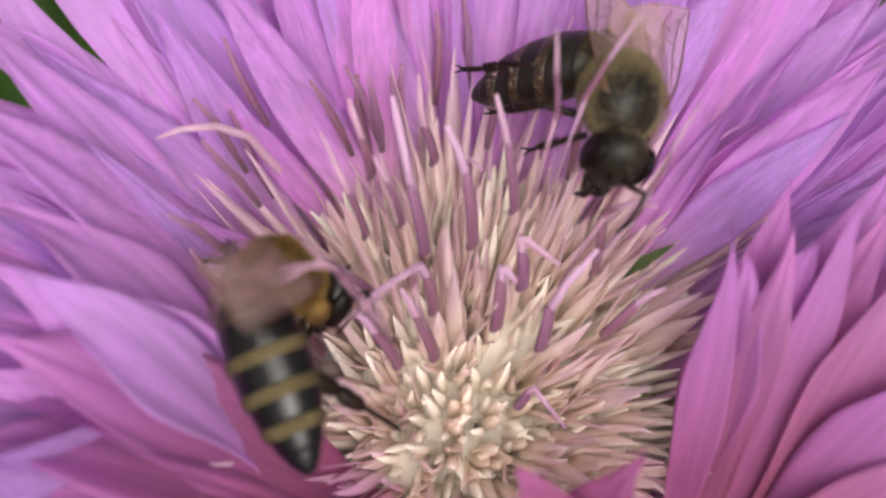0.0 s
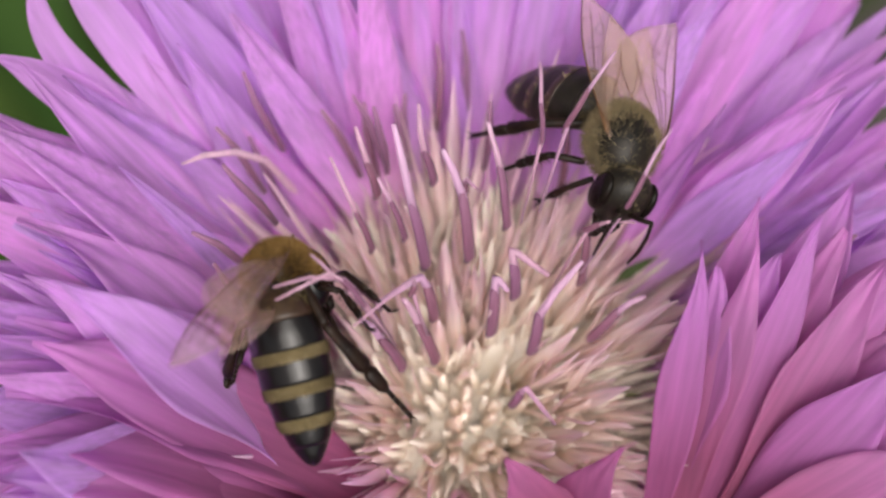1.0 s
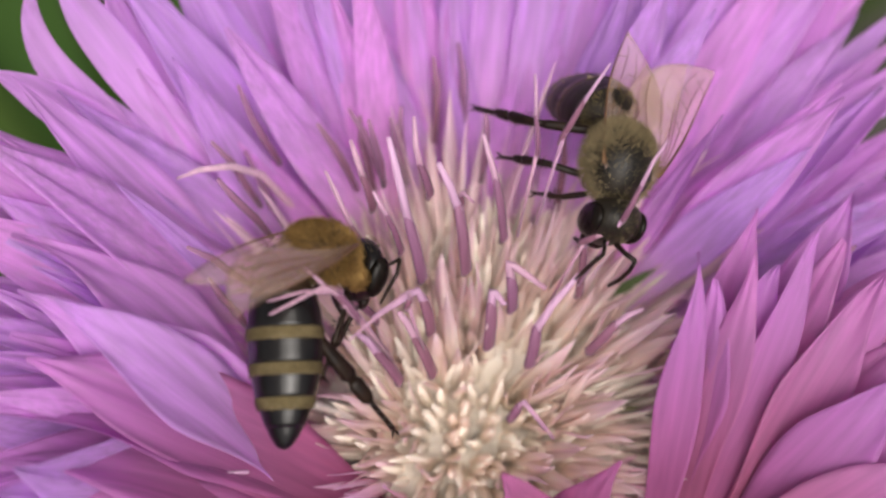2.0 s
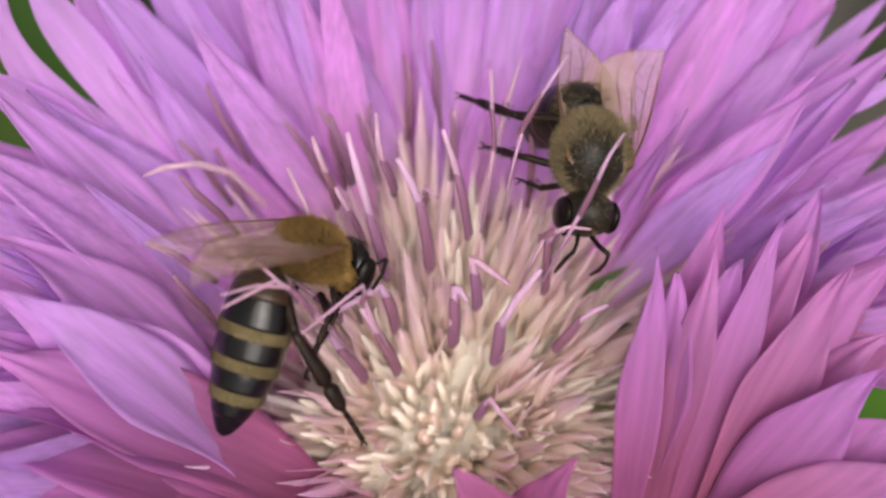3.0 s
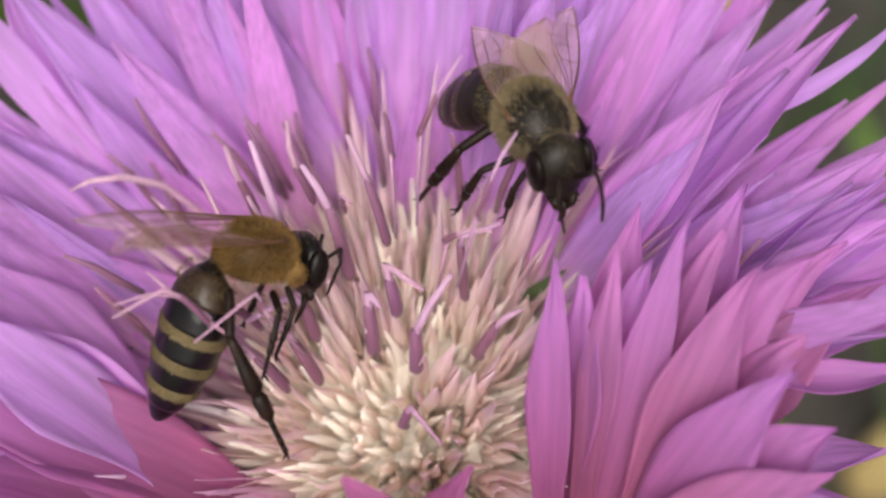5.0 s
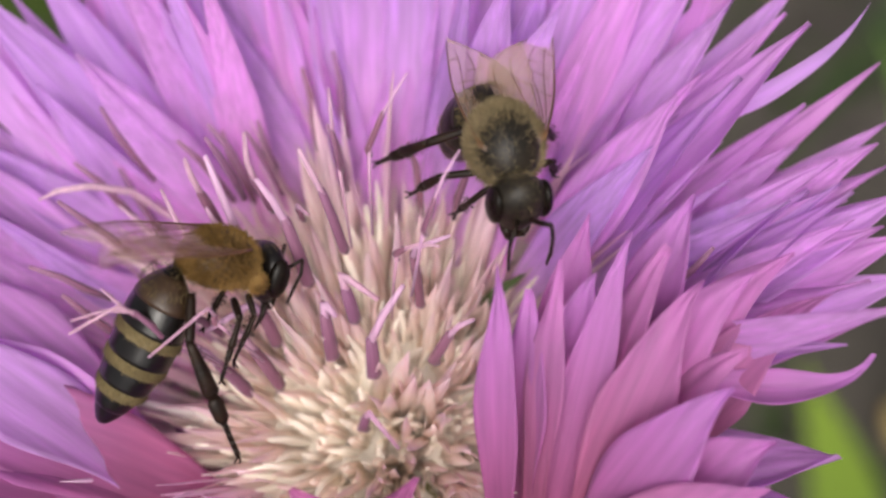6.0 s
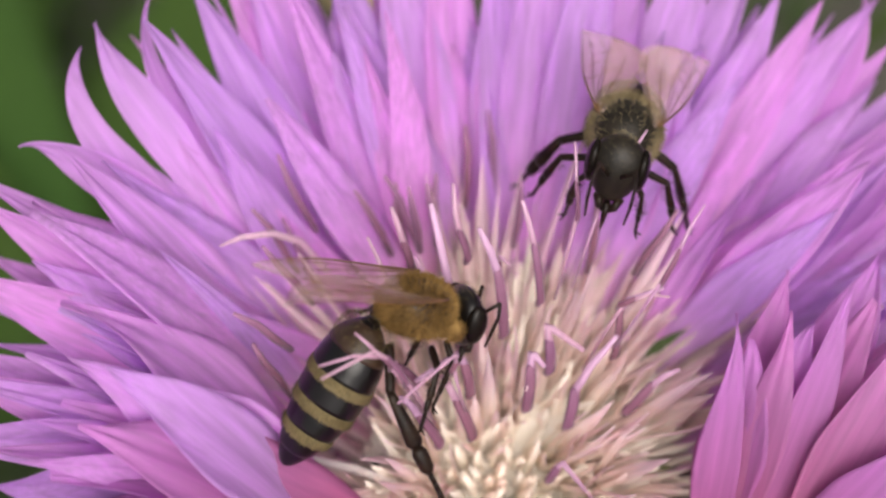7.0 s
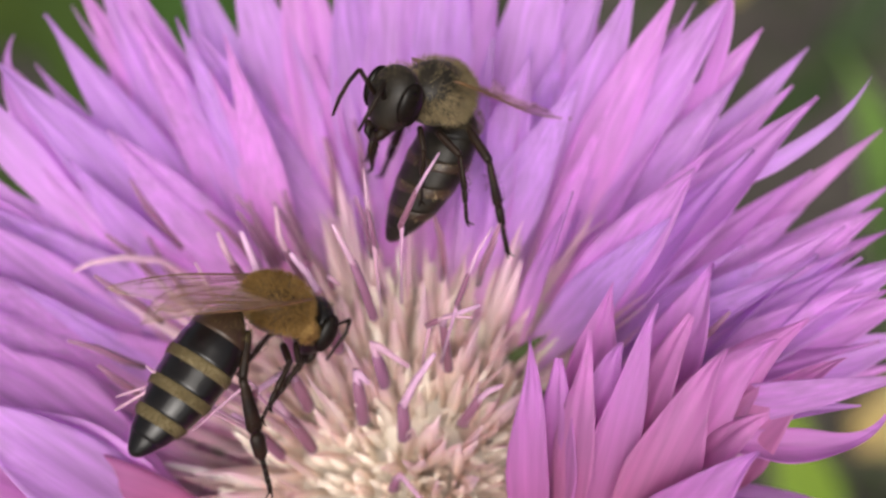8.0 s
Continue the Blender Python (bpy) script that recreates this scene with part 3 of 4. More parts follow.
def disc():
    lean = Matrix.Rotation(radians(8), 4, "X")  # the florets lean a little to one side
    r = random.Random(33)
    n = 320
    for i in range(n):
        s = math.sqrt((i + 0.5) / n)
        phi = i * 2.39996 + r.uniform(-0.15, 0.15)
        theta = radians(47) * s ** 1.05 + r.uniform(-0.06, 0.06)
        if s < 0.19:
            child("bud", BUDS[i % 6], blossom, lean @ spoke(theta, phi, 4.2 * s, 0.6, r.uniform(0, 6)) @ Matrix.Scale(r.uniform(0.95, 1.05), 4))
        else:
            deg = math.degrees(phi) % 360
            if (s > 0.5 and (deg > 318 or deg < 14)) or (s > 0.72 and 140 < deg < 250) or (s > 0.6 and 140 < deg < 200) or (s > 0.78 and 290 < deg < 352):
                continue
            near = 195 < deg < 350  # the florets of this side are rosy to their feet
            rim = s > 0.88 + r.uniform(-0.12, 0.12)
            lot = (ROSES if i % 10 < 7 else PINKS) if near and s > 0.42 + 0.14 * math.sin(i * 2.1) else PINKS if rim else CREAMS
            k = 0.84 + 0.22 * min(1, (s - 0.2) / 0.35) + r.uniform(-0.07, 0.07)
            if s > 0.4 and 25 < deg < 215:
                k *= 0.86
            child("disc_floret", lot[r.randrange(12)], blossom, lean @ spoke(theta, phi, 4.5 * s, 0.5, r.uniform(0, 6)) @ pose(0, 0, 0, r.uniform(-7, 7), 0, r.uniform(-7, 7)) @ Matrix.Scale(k, 4))
    # the packed, hidden lower parts between them: a lumpy mass and short tips that stand out of it
    bm = bmesh.new()
    rows = []
    for i in range(30):
        s = (i + 0.5) / 30
        ring = []
        for k in range(90):
            m = lean @ spoke(radians(50) * s, k / 90 * 2 * math.pi, 4.6 * s, 0.3)
            L = (6.3 if s < 0.3 else 7.6) + 0.5 * noise.noise(Vector((k * 0.9, i * 1.1, 0)))
            if s > 0.5 and 135 < k * 4 < 255:
                L -= 3.2
            ring.append(bm.verts.new(m @ (Vector((0, L, 0)) * M) / M))
        rows.append(ring)
    for a, b in zip(rows, rows[1:]):
        for k in range(90):
            bm.faces.new((a[k], a[(k + 1) % 90], b[(k + 1) % 90], b[k]))
    bm.faces.new(rows[0])
    rosy = bmesh.new()
    n = 640
    for i in range(n):
        s = math.sqrt((i + 0.5) / n)
        phi = i * 2.39996 + 0.4
        deg = math.degrees(phi) % 360
        if s > 0.55 and 135 < deg < 255:
            continue
        m = lean @ spoke(radians(49) * s + r.uniform(-0.05, 0.05), phi, 4.6 * s, 0.3, r.uniform(0, 6))
        L = r.uniform(8.6, 9.8) + 2.3 * min(1, s / 0.6) * r.random()
        side = r.uniform(-0.9, 0.9)
        pts = [m @ (Vector((side * max(0, t - 0.5) ** 2 * 4, y, 0)) * M) / M for t, y in ((0, 3), (0.5, L * 0.6), (0.8, L * 0.85), (1, L))]
        tube(rosy if s > 0.4 and 195 < deg < 350 else bm, pts, [0.27, 0.3, 0.25, 0.05], 6, 0.7)
    tagged(part("floret_mass", bm, CREAM_D, blossom), kind="stuff")
    tagged(part("floret_mass", rosy, PINK_D, blossom, "rosy pink floret tips"), kind="stuff")


disc()


def stamen(x, y, z, ex, ey, ez, kink=(0, 0, 0), tail=(0, 0, 0), rad=0.36):
    """A mauve anther tube from its foot along (ex, ey, ez) in the viewing space, with a pink style that bends off it."""
    to = FACE.inverted() @ HEAD
    a = to @ (Vector((x * 0.98, y * 0.98, z + 1.0)) * M) / M
    r3 = to.to_3x3()
    d = r3 @ Vector((ex, ey, ez))
    q = d.to_track_quat("Y", "Z").to_matrix().to_4x4()
    L = d.length
    bm = bmesh.new()
    rad *= 0.95
    tube(bm, [(0, -0.5, -0.5), (0, -0.1, -0.05), (0.03, L * 0.5, 0.03), (0, L * 0.92, 0), (0, L, 0)], [rad * 0.8, rad, rad * 0.95, rad * 0.8, rad * 0.6], 10, 0.7)
    base = Matrix.Translation(a * M) @ q
    ob = part("anther_tube", bm, ANTHER, blossom, m=base)
    foot = bmesh.new() if z > 7 else None
    if foot:
        down = (q.to_3x3().inverted() @ -a).normalized()
        tube(foot, [down * 5.0, down * 2.0, Vector((0, 0.1, 0))], [0.06, 0.07, 0.09], 7)
        part("filament", foot, STYLE, ob)
    if Vector(kink).length:
        inv = q.to_3x3().inverted() @ r3
        k, e = inv @ Vector(kink), inv @ Vector(tail)
        bm = bmesh.new()
        p0 = Vector((0, L * 0.9, 0))
        p1 = Vector((0, L, 0)) + k
        p2 = p1 + e
        pts = [p0, (p0 + p1) / 2, p1 - k * 0.15 + Vector((0, 0.05, 0)), p1 + e * 0.15, (p1 + p2) / 2, p2]
        tube(bm, pts, [rad * 0.6, rad * 0.52, rad * 0.5, rad * 0.48, rad * 0.42, rad * 0.3], 8)
        part("style", bm, STYLE, ob)
    return ob


stamen(-3.49, 5.00, 4.80, -0.71, 2.52, 1.55, (-0.45, 1.75, 0.80), (-0.37, 1.37, 0.60))
stamen(-1.57, 5.37, 4.80, -0.49, 2.67, 1.62, (-0.43, 0.82, 0.50), (-0.47, 0.80, 0.50))
stamen(-1.79, 8.18, 4.80, -0.11, 0.34, 0.21, (0.11, 0.07, 0.30), (0.50, -0.41, 0.00), rad=0.18)
stamen(0.07, 6.78, 4.80, -0.55, 2.49, 1.54, (-0.28, 0.69, 0.50), (-0.33, 0.91, 0.50), rad=0.28)
stamen(0.48, 3.74, 4.80, -0.19, 1.30, 0.76, (-0.12, 0.57, 0.20), (1.60, -1.10, 0.00))
stamen(-0.54, 2.07, 4.80, -0.01, 1.88, 1.09, (0.01, 0.47, 0.20), (0.55, -0.62, 0.00))
stamen(1.30, 1.29, 4.80, 0.13, 1.62, 0.94, (0.72, 1.06, 0.40), (0.88, 1.15, 0.60))
stamen(-3.08, 2.74, 4.80, -0.39, 1.33, 0.79, (-0.28, 0.31, 0.40), (-1.82, -1.13, 0.60))
stamen(-3.00, 0.87, 4.80, -0.83, 1.59, 1.00, (-0.32, 0.58, 0.30), (-0.33, 0.40, 0.20))
stamen(-4.48, 0.57, 4.80, -0.98, 1.21, 0.87, (-0.31, 0.44, 0.30), (-0.48, 0.31, 0.00))
stamen(-5.66, 8.06, 4.80, -0.45, 1.24, 0.80, (-0.26, 0.70, 0.30), (-0.25, 0.71, 0.00), rad=0.28)
stamen(-3.19, 8.69, 4.80, -0.50, 1.14, 0.75, (-0.16, 0.71, 0.30), (-0.09, 1.20, 0.00), rad=0.28)
stamen(3.96, 1.86, 4.80, 0.93, 1.24, 0.99, (0.42, 0.32, 0.30), (0.62, 0.25, 0.00), rad=0.28)
stamen(0.59, -1.26, 4.00, 0.30, 0.61, 0.40, (0.15, 0.14, 0.30), (1.29, -1.56, 0.00), rad=0.26)
stamen(3.41, 4.34, 4.80, -0.03, 2.22, 1.32, (0.23, 0.14, 0.60), (1.46, 0.50, 0.00), rad=0.26)
stamen(-5.84, 5.65, 4.80, -0.72, 1.46, 0.97, (-0.51, 1.07, 0.30), (-0.57, 1.18, 0.00), rad=0.22)
stamen(-4.42, 6.16, 4.80, -0.65, 1.46, 0.95, (-0.31, 0.47, 0.30), (-0.25, 0.47, 0.00), rad=0.22)
stamen(-5.52, 3.26, 5.50, -1.00, 0.76, 0.73, (-0.25, 0.25, 0.30), (-0.48, 0.35, 0.00), rad=0.26)
stamen(-6.20, 3.54, 10.30, -0.78, 0.97, 0.73, (-0.53, 0.21, 0.40), (-1.96, -1.05, 0.00), rad=0.17)
stamen(-6.42, 3.95, 10.50, -0.76, 0.54, 0.55, (-0.57, 0.56, 0.20), (-0.46, 0.37, 0.00), rad=0.14)
stamen(-6.87, 4.19, 10.50, -0.39, 0.34, 0.31, (-1.05, -0.00, 0.20), (-1.29, -0.38, 0.00), rad=0.14)
stamen(-4.27, 3.93, 9.40, 0.13, 0.33, 0.22, (-0.10, 0.29, 0.60), (-2.26, -1.86, 0.50), rad=0.16)
stamen(2.06, 10.91, 8.50, 0.75, 1.35, 0.50, (0.41, 0.59, 0.10), (0.58, 0.87, 0.00), rad=0.15)
stamen(4.45, 7.65, 9.50, 0.53, 1.15, 0.40, (0.40, 0.88, 0.10), (0.60, 0.90, 0.00), rad=0.15)
stamen(0.95, 10.25, 9.00, -0.15, 1.34, 0.41, (-0.01, 0.79, 0.10), (-0.06, 0.79, 0.00), rad=0.15)
stamen(3.02, 6.59, 8.00, 0.47, 0.20, 0.35, (0.57, 0.17, 0.10), (0.83, -0.10, 0.00), rad=0.16)



def outer_threads():
    """Long pale filaments and styles between the florets and the rays."""
    r = random.Random(77)
    kinds = []
    for k in range(8):
        bm = bmesh.new()
        c = r.uniform(-4, 4)
        e = r.uniform(-2.5, 4)
        L = r.uniform(15, 18.5)
        pts = [(c * (i / 8) ** 2.5, L * i / 8, e * (i / 8) ** 2) for i in range(9)]
        tube(bm, pts, [0.10 + 0.04 * math.sin(i / 8 * 3.1) for i in range(8)] + [0.02], 6)
        kinds.append(mesh_of("thread", bm, STYLE))
    for i in range(24):
        child("thread", kinds[i % 8], blossom, spoke(radians(r.uniform(28, 56)), r.uniform(-0.3, 3.5), 4.4, 0.8, r.uniform(0, 6)) @ Matrix.Scale(r.uniform(0.8, 1.08), 4))
    tubes = []
    for k in range(4):
        bm = bmesh.new()
        tube(bm, [(0, 0, 0), (0.05, 1.4, 0), (0, 2.8, 0.1), (0.2, 4.2, 0.3)], [0.13, 0.18, 0.16, 0.08], 8)
        tubes.append(mesh_of("anther_tube", bm, ANTHER))
    for i in range(22):
        th, ph = radians(r.uniform(22, 50)), r.uniform(0.2, 2.9)
        m = spoke(th, ph, 4.2, 0.8, r.uniform(0, 6))
        child("anther_tube", tubes[i % 4], blossom, m @ mm(0, r.uniform(11.5, 15), 0.2, r.uniform(-9, 9), 0, r.uniform(-9, 9)))


outer_threads()


def outer_florets():
    """Slender pale-pink lobes that stand out between the cream disc and the rays."""
    r = random.Random(58)
    kinds = []
    for k in range(10):
        bm = bmesh.new()
        for j in range(3):
            L, side = r.uniform(3.0, 5.5), r.uniform(-1.1, 1.1)
            dip = r.uniform(-0.7, 0.9)
            pts = [(0, 0, 0), (0.05 * side, 5.5, 0.1), (0.2 * side, 9.0, 0.2)]
            pts += [(side * (0.3 + 0.7 * t * t), 9.0 + L * t, 0.2 + dip * t) for t in (0.3, 0.65, 1.0)]
            tube(bm, pts, [0.14, 0.2, 0.2, 0.17, 0.13, 0.03], 6, 0.6)
        kinds.append(mesh_of("outer_floret", bm, SPIKE))
    for i in range(190):
        ph = radians(r.uniform(2, 212))
        th = radians(r.uniform(38, 57))
        if i >= 84:  # the low ones on the near side
            ph, th = radians(r.uniform(145, 288)), radians(r.uniform(52, 68))
        child("outer_floret", kinds[i % 10], blossom, spoke(th, ph, 4.5, 0.7, r.uniform(0, 6)) @ Matrix.Scale(r.uniform(0.8, 1.12), 4))


outer_florets()


def curled_thread():
    to = FACE.inverted() @ HEAD
    bm = bmesh.new()
    pts = [(-13.85, 8.9, 5.4), (-12.9, 9.28, 5.6), (-11.64, 9.49, 5.0), (-10.5, 9.24, 3.0), (-9.0, 7.6, 0.0), (-5.5, 2.5, -3.5)]
    tube(bm, [to @ (Vector(p) * M) / M for p in pts], [0.06, 0.13, 0.16, 0.18, 0.2, 0.2], 8)
    part("thread", bm, STYLE, blossom, "pale curled filament")


curled_thread()


def pale_floret(a, b, rad):
    """A whitish floret that lies flat at the edge of the disc."""
    to = FACE.inverted() @ HEAD
    p, q = (to @ (Vector(v) * M) / M for v in (a, b))
    turn = frame_of(q - p).to_4x4()
    L = (q - p).length
    bm = bmesh.new()
    tube(bm, [(0, 0, 0), (0.1, L * 0.4, 0.15), (0, L * 0.8, 0.1), (0, L, -0.1)], [rad * 0.6, rad, rad * 0.9, rad * 0.2], 8, 0.6)
    part("pale_floret", bm, WHITE, blossom, "whitish floret lying flat", Matrix.Translation(p * M) @ turn)


pale_floret((-6.0, -1.7, 3.0), (-11.2, -0.3, 3.0), 0.24)
pale_floret((-7.0, -2.6, 3.4), (-10.4, -3.0, 3.6), 0.15)
pale_floret((-11.2, -0.55, 4.4), (-12.6, -0.2, 4.9), 0.2)


def sliver(x, y, z, length, turn, half, mat, name):
    """A small leafy scale that shows between the petals; turn is its heading in the viewing space."""
    to = FACE.inverted() @ HEAD
    bm = leaf_shape(length, half, 0.4, 0.3, 10, 10, 15, 0.12, int(x * 10) % 50, 8, 4)
    part(name, bm, mat, blossom, m=to @ mm(x, y, z, 12, 20, turn))


sliver(-19.2, 4.9, -0.2, 3, -60, 0.45, BRACT, "leafy_scale")
sliver(-14.7, 2.4, 0.8, 2.4, -100, 0.3, GREEN, "leafy_scale")
sliver(5.0, 3.5, 1.0, 3.2, -50, 0.28, GREEN, "leafy_scale")
sliver(5.9, 2.3, 1.8, 1.8, -75, 0.25, GREEN, "leafy_scale")
sliver(-13.0, -0.3, 2.8, 1.9, -95, 0.22, GREEN, "leafy_scale")
sliver(4.3, -2.8, 2.3, 1.5, -97, 0.18, BRACT, "dry_scale")
sliver(2.7, -3.9, 2.8, 1.3, -130, 0.18, BRACT, "dry_scale")
sliver(-19.1, 1.1, 4.3, 2.6, 80, 0.35, GREEN, "leafy_scale")
sliver(5.6, -1.2, 2.3, 1.2, -80, 0.14, BRACT, "dry_scale")
sliver(0.3, -3.0, 0.8, 0.9, -120, 0.2, BRACT, "dry_scale")



def stalk():
    bm = bmesh.new()
    blob(bm, (0, 0, -3.5), (6.2, 6.2, 5.2), 24, 14)
    cup = part("receptacle", bm, GREEN, blossom, "green scaly cup under the florets")
    scale_bm = leaf_shape(5.5, 1.7, 0.7, 0.4, 12, -10, 0, 0.3, 3, 6, 4)
    sm = mesh_of("bract", scale_bm, BRACT)
    for row in range(4):
        for i in range(14):
            phi = (i + 0.5 * (row % 2)) / 14 * 2 * math.pi
            z = -7.0 + row * 2.2
            rr = 6.2 * math.sqrt(max(0.05, 1 - ((z + 3.5) / 5.2) ** 2)) + 0.1
            child("bract", sm, cup, spoke(radians(20 + 8 * (3 - row)), phi, rr, z))
    bm = bmesh.new()
    inv = FACE.inverted()
    foot = inv @ Vector((0.02, 0.10, 0.0)) / M
    p1 = Vector((0, 0, -7.5))
    pts = [p1 * (1 - t) ** 2 + 2 * t * (1 - t) * Vector((0, 0, -90)) + foot * t * t for t in (i / 14 for i in range(15))]
    tube(bm, pts, [1.5 + 0.5 * i / 14 for i in range(15)], 12)
    part("stem", bm, GREEN, blossom, "ribbed green stalk")


stalk()


# ---- honey bees ----
def fur(bm, c, r, count, length, seed, lo=-1.0, wid=0.035, back=0.25, bald=0.0):
    rd = random.Random(seed)
    for _ in range(count):
        z = rd.uniform(lo, 1)
        a = rd.uniform(0, 6.2832)
        s = math.sqrt(1 - z * z)
        nrm = Vector((s * math.cos(a), s * math.sin(a), z))
        worn = max(0.0, min(1.0, (nrm.z * 0.75 + nrm.y * 0.65 - 0.2) / 0.6))
        if rd.random() < bald * worn * worn * (3 - 2 * worn):
            continue
        p = Vector((c[0] + nrm.x * r[0], c[1] + nrm.y * r[1], c[2] + nrm.z * r[2]))
        d = (nrm + Vector((rd.uniform(-0.6, 0.6), rd.uniform(-0.6, 0.6) - back, rd.uniform(-0.6, 0.6)))).normalized()
        L = length * rd.uniform(0.55, 1.15)
        t = d.orthogonal().normalized() * wid
        t = Matrix.Rotation(rd.uniform(0, 3.14), 3, d) @ t
        bend = Vector((0, -0.12, -0.05)) * L
        v = [bm.verts.new(q) for q in (p - t, p + t, p + d * L * 0.6 + t * 0.7 + bend * 0.4, p + d * L + bend, p + d * L * 0.6 - t * 0.7 + bend * 0.4)]
        bm.faces.new(v)


def wing_span(s, width):
    """How wide the wing is at s, 0 at its root and 1 at its rounded tip."""
    return 0.16 * (1 - s) + width * math.sin(math.pi * s ** 1.4) ** 0.75


def wing_point(side, length, width, seed, s, q):
    """q runs from the leading edge, 0, to the trailing edge, 1."""
    w = wing_span(s, width)
    lead = 0.3 * math.sin(s * 3.14)
    ripple = 0.05 * math.sin(q * 17 + s * 6) * s
    return Vector((side * (lead + 0.1 - q * w), -length * s + 0.2 * q * q, 0.25 * math.sin(s * 5 + seed) * s - 0.08 * q + ripple))


def wing_mesh(side, length, width, seed):
    bm = bmesh.new()
    n, cols = 22, 7
    faces = []
    for h in (0.012, -0.012):
        rows = []
        for i in range(n + 1):
            s = min(0.9995, 1 - (1 - i / n) ** 1.4)
            rows.append([bm.verts.new(wing_point(side, length, width, seed, s, q / cols) + Vector((0, 0, h))) for q in range(cols + 1)])
        faces.append(rows)
    for rows, flip in zip(faces, (side > 0, side < 0)):
        for a, b in zip(rows, rows[1:]):
            for q in range(cols):
                f = (a[q], a[q + 1], b[q + 1], b[q])
                bm.faces.new(f if flip else f[::-1])
    return mesh_of("wing", bm, WING)


def vein_mesh(side, length, width, seed):
    bm = bmesh.new()

    def p(s, q):
        return wing_point(side, length, width, seed, s, q) + Vector((0, 0, 0.02))
    tube(bm, [p(i / 12 * 0.97, 0) for i in range(13)], [0.06 - 0.003 * i for i in range(13)], 6)
    tube(bm, [p(0.1 + i / 12 * 0.86, 0.985) for i in range(13)], [0.016] * 13, 5)
    for q0, q1, e in ((0.12, 0.22, 0.9), (0.3, 0.5, 0.88), (0.5, 0.8, 0.8), (0.2, 0.4, 0.7)):
        tube(bm, [p(e * i / 9, q0 + (q1 - q0) * (i / 9) ** 1.5) for i in range(10)], [0.019] * 9 + [0.01], 5)
    for s, qa, qb in ((0.42, 0.02, 0.3), (0.5, 0.3, 0.62), (0.6, 0.1, 0.38), (0.72, 0.3, 0.66), (0.8, 0.02, 0.3)):
        tube(bm, [p(s, qa), p(s + 0.015, (qa + qb) / 2), p(s + 0.045, qb)], [0.015, 0.015, 0.013], 5)
    return mesh_of("vein", bm, VEIN)


def leg(parent, m, femur_l, tibia_l, tarsus_l, knee, broad=1.0, label="", basket=1.0):
    """Local -z runs to the foot; the knee stands out along +y. The leg is its thigh; shin and foot hang on it."""
    a = Vector((0, 0, 0))
    b = Vector((0, knee, -femur_l * 0.72))
    c = Vector((0, knee * 0.55, -femur_l * 0.72 - tibia_l * 0.9))
    e = Vector((0, 0, -femur_l * 0.72 - tibia_l * 0.9 - tarsus_l * 0.95))
    bm = bmesh.new()
    w = 0.8 * broad
    tube(bm, [a, a.lerp(b, 0.15), a.lerp(b, 0.5), a.lerp(b, 0.9), b], [0.2 * w, 0.25 * w, 0.26 * w, 0.24 * w, 0.22 * w], 9)
    thigh = part("leg", bm, LEG, parent, label, m)
    bm = bmesh.new()
    tube(bm, [b, b.lerp(c, 0.15), b.lerp(c, 0.55), b.lerp(c, 0.9), c], [0.22 * w, 0.25 * w, 0.29 * w * basket, 0.36 * w * basket, 0.27 * w], 9, 0.7)
    part("shin", bm, LEG, thigh)
    bm = bmesh.new()
    fur(bm, b.lerp(c, 0.6), (0.25 * broad, 0.25 * broad, tibia_l * 0.4), 90, 0.24, 3, -1, 0.012, 0)
    tagged(part("bristles", bm, LEG, thigh), kind="stuff")
    bm = bmesh.new()
    d = c.lerp(e, 0.45)
    tube(bm, [c, c.lerp(d, 0.2), c.lerp(d, 0.8), d], [0.26 * w, 0.33 * w * basket, 0.29 * w * basket, 0.17 * w], 8, 0.65)
    for k in range(4):
        p, q = d.lerp(e, k / 4), d.lerp(e, (k + 0.92) / 4)
        tube(bm, [p, q], [0.13 * w, 0.15 * w], 6)
    for s in (-1, 1):
        tube(bm, [e, e + Vector((0.12 * s, 0.1, -0.18)), e + Vector((0.15 * s, 0.22, -0.26))], [0.06, 0.04, 0.015], 5)
    part("foot", bm, LEG, thigh)
    return thigh


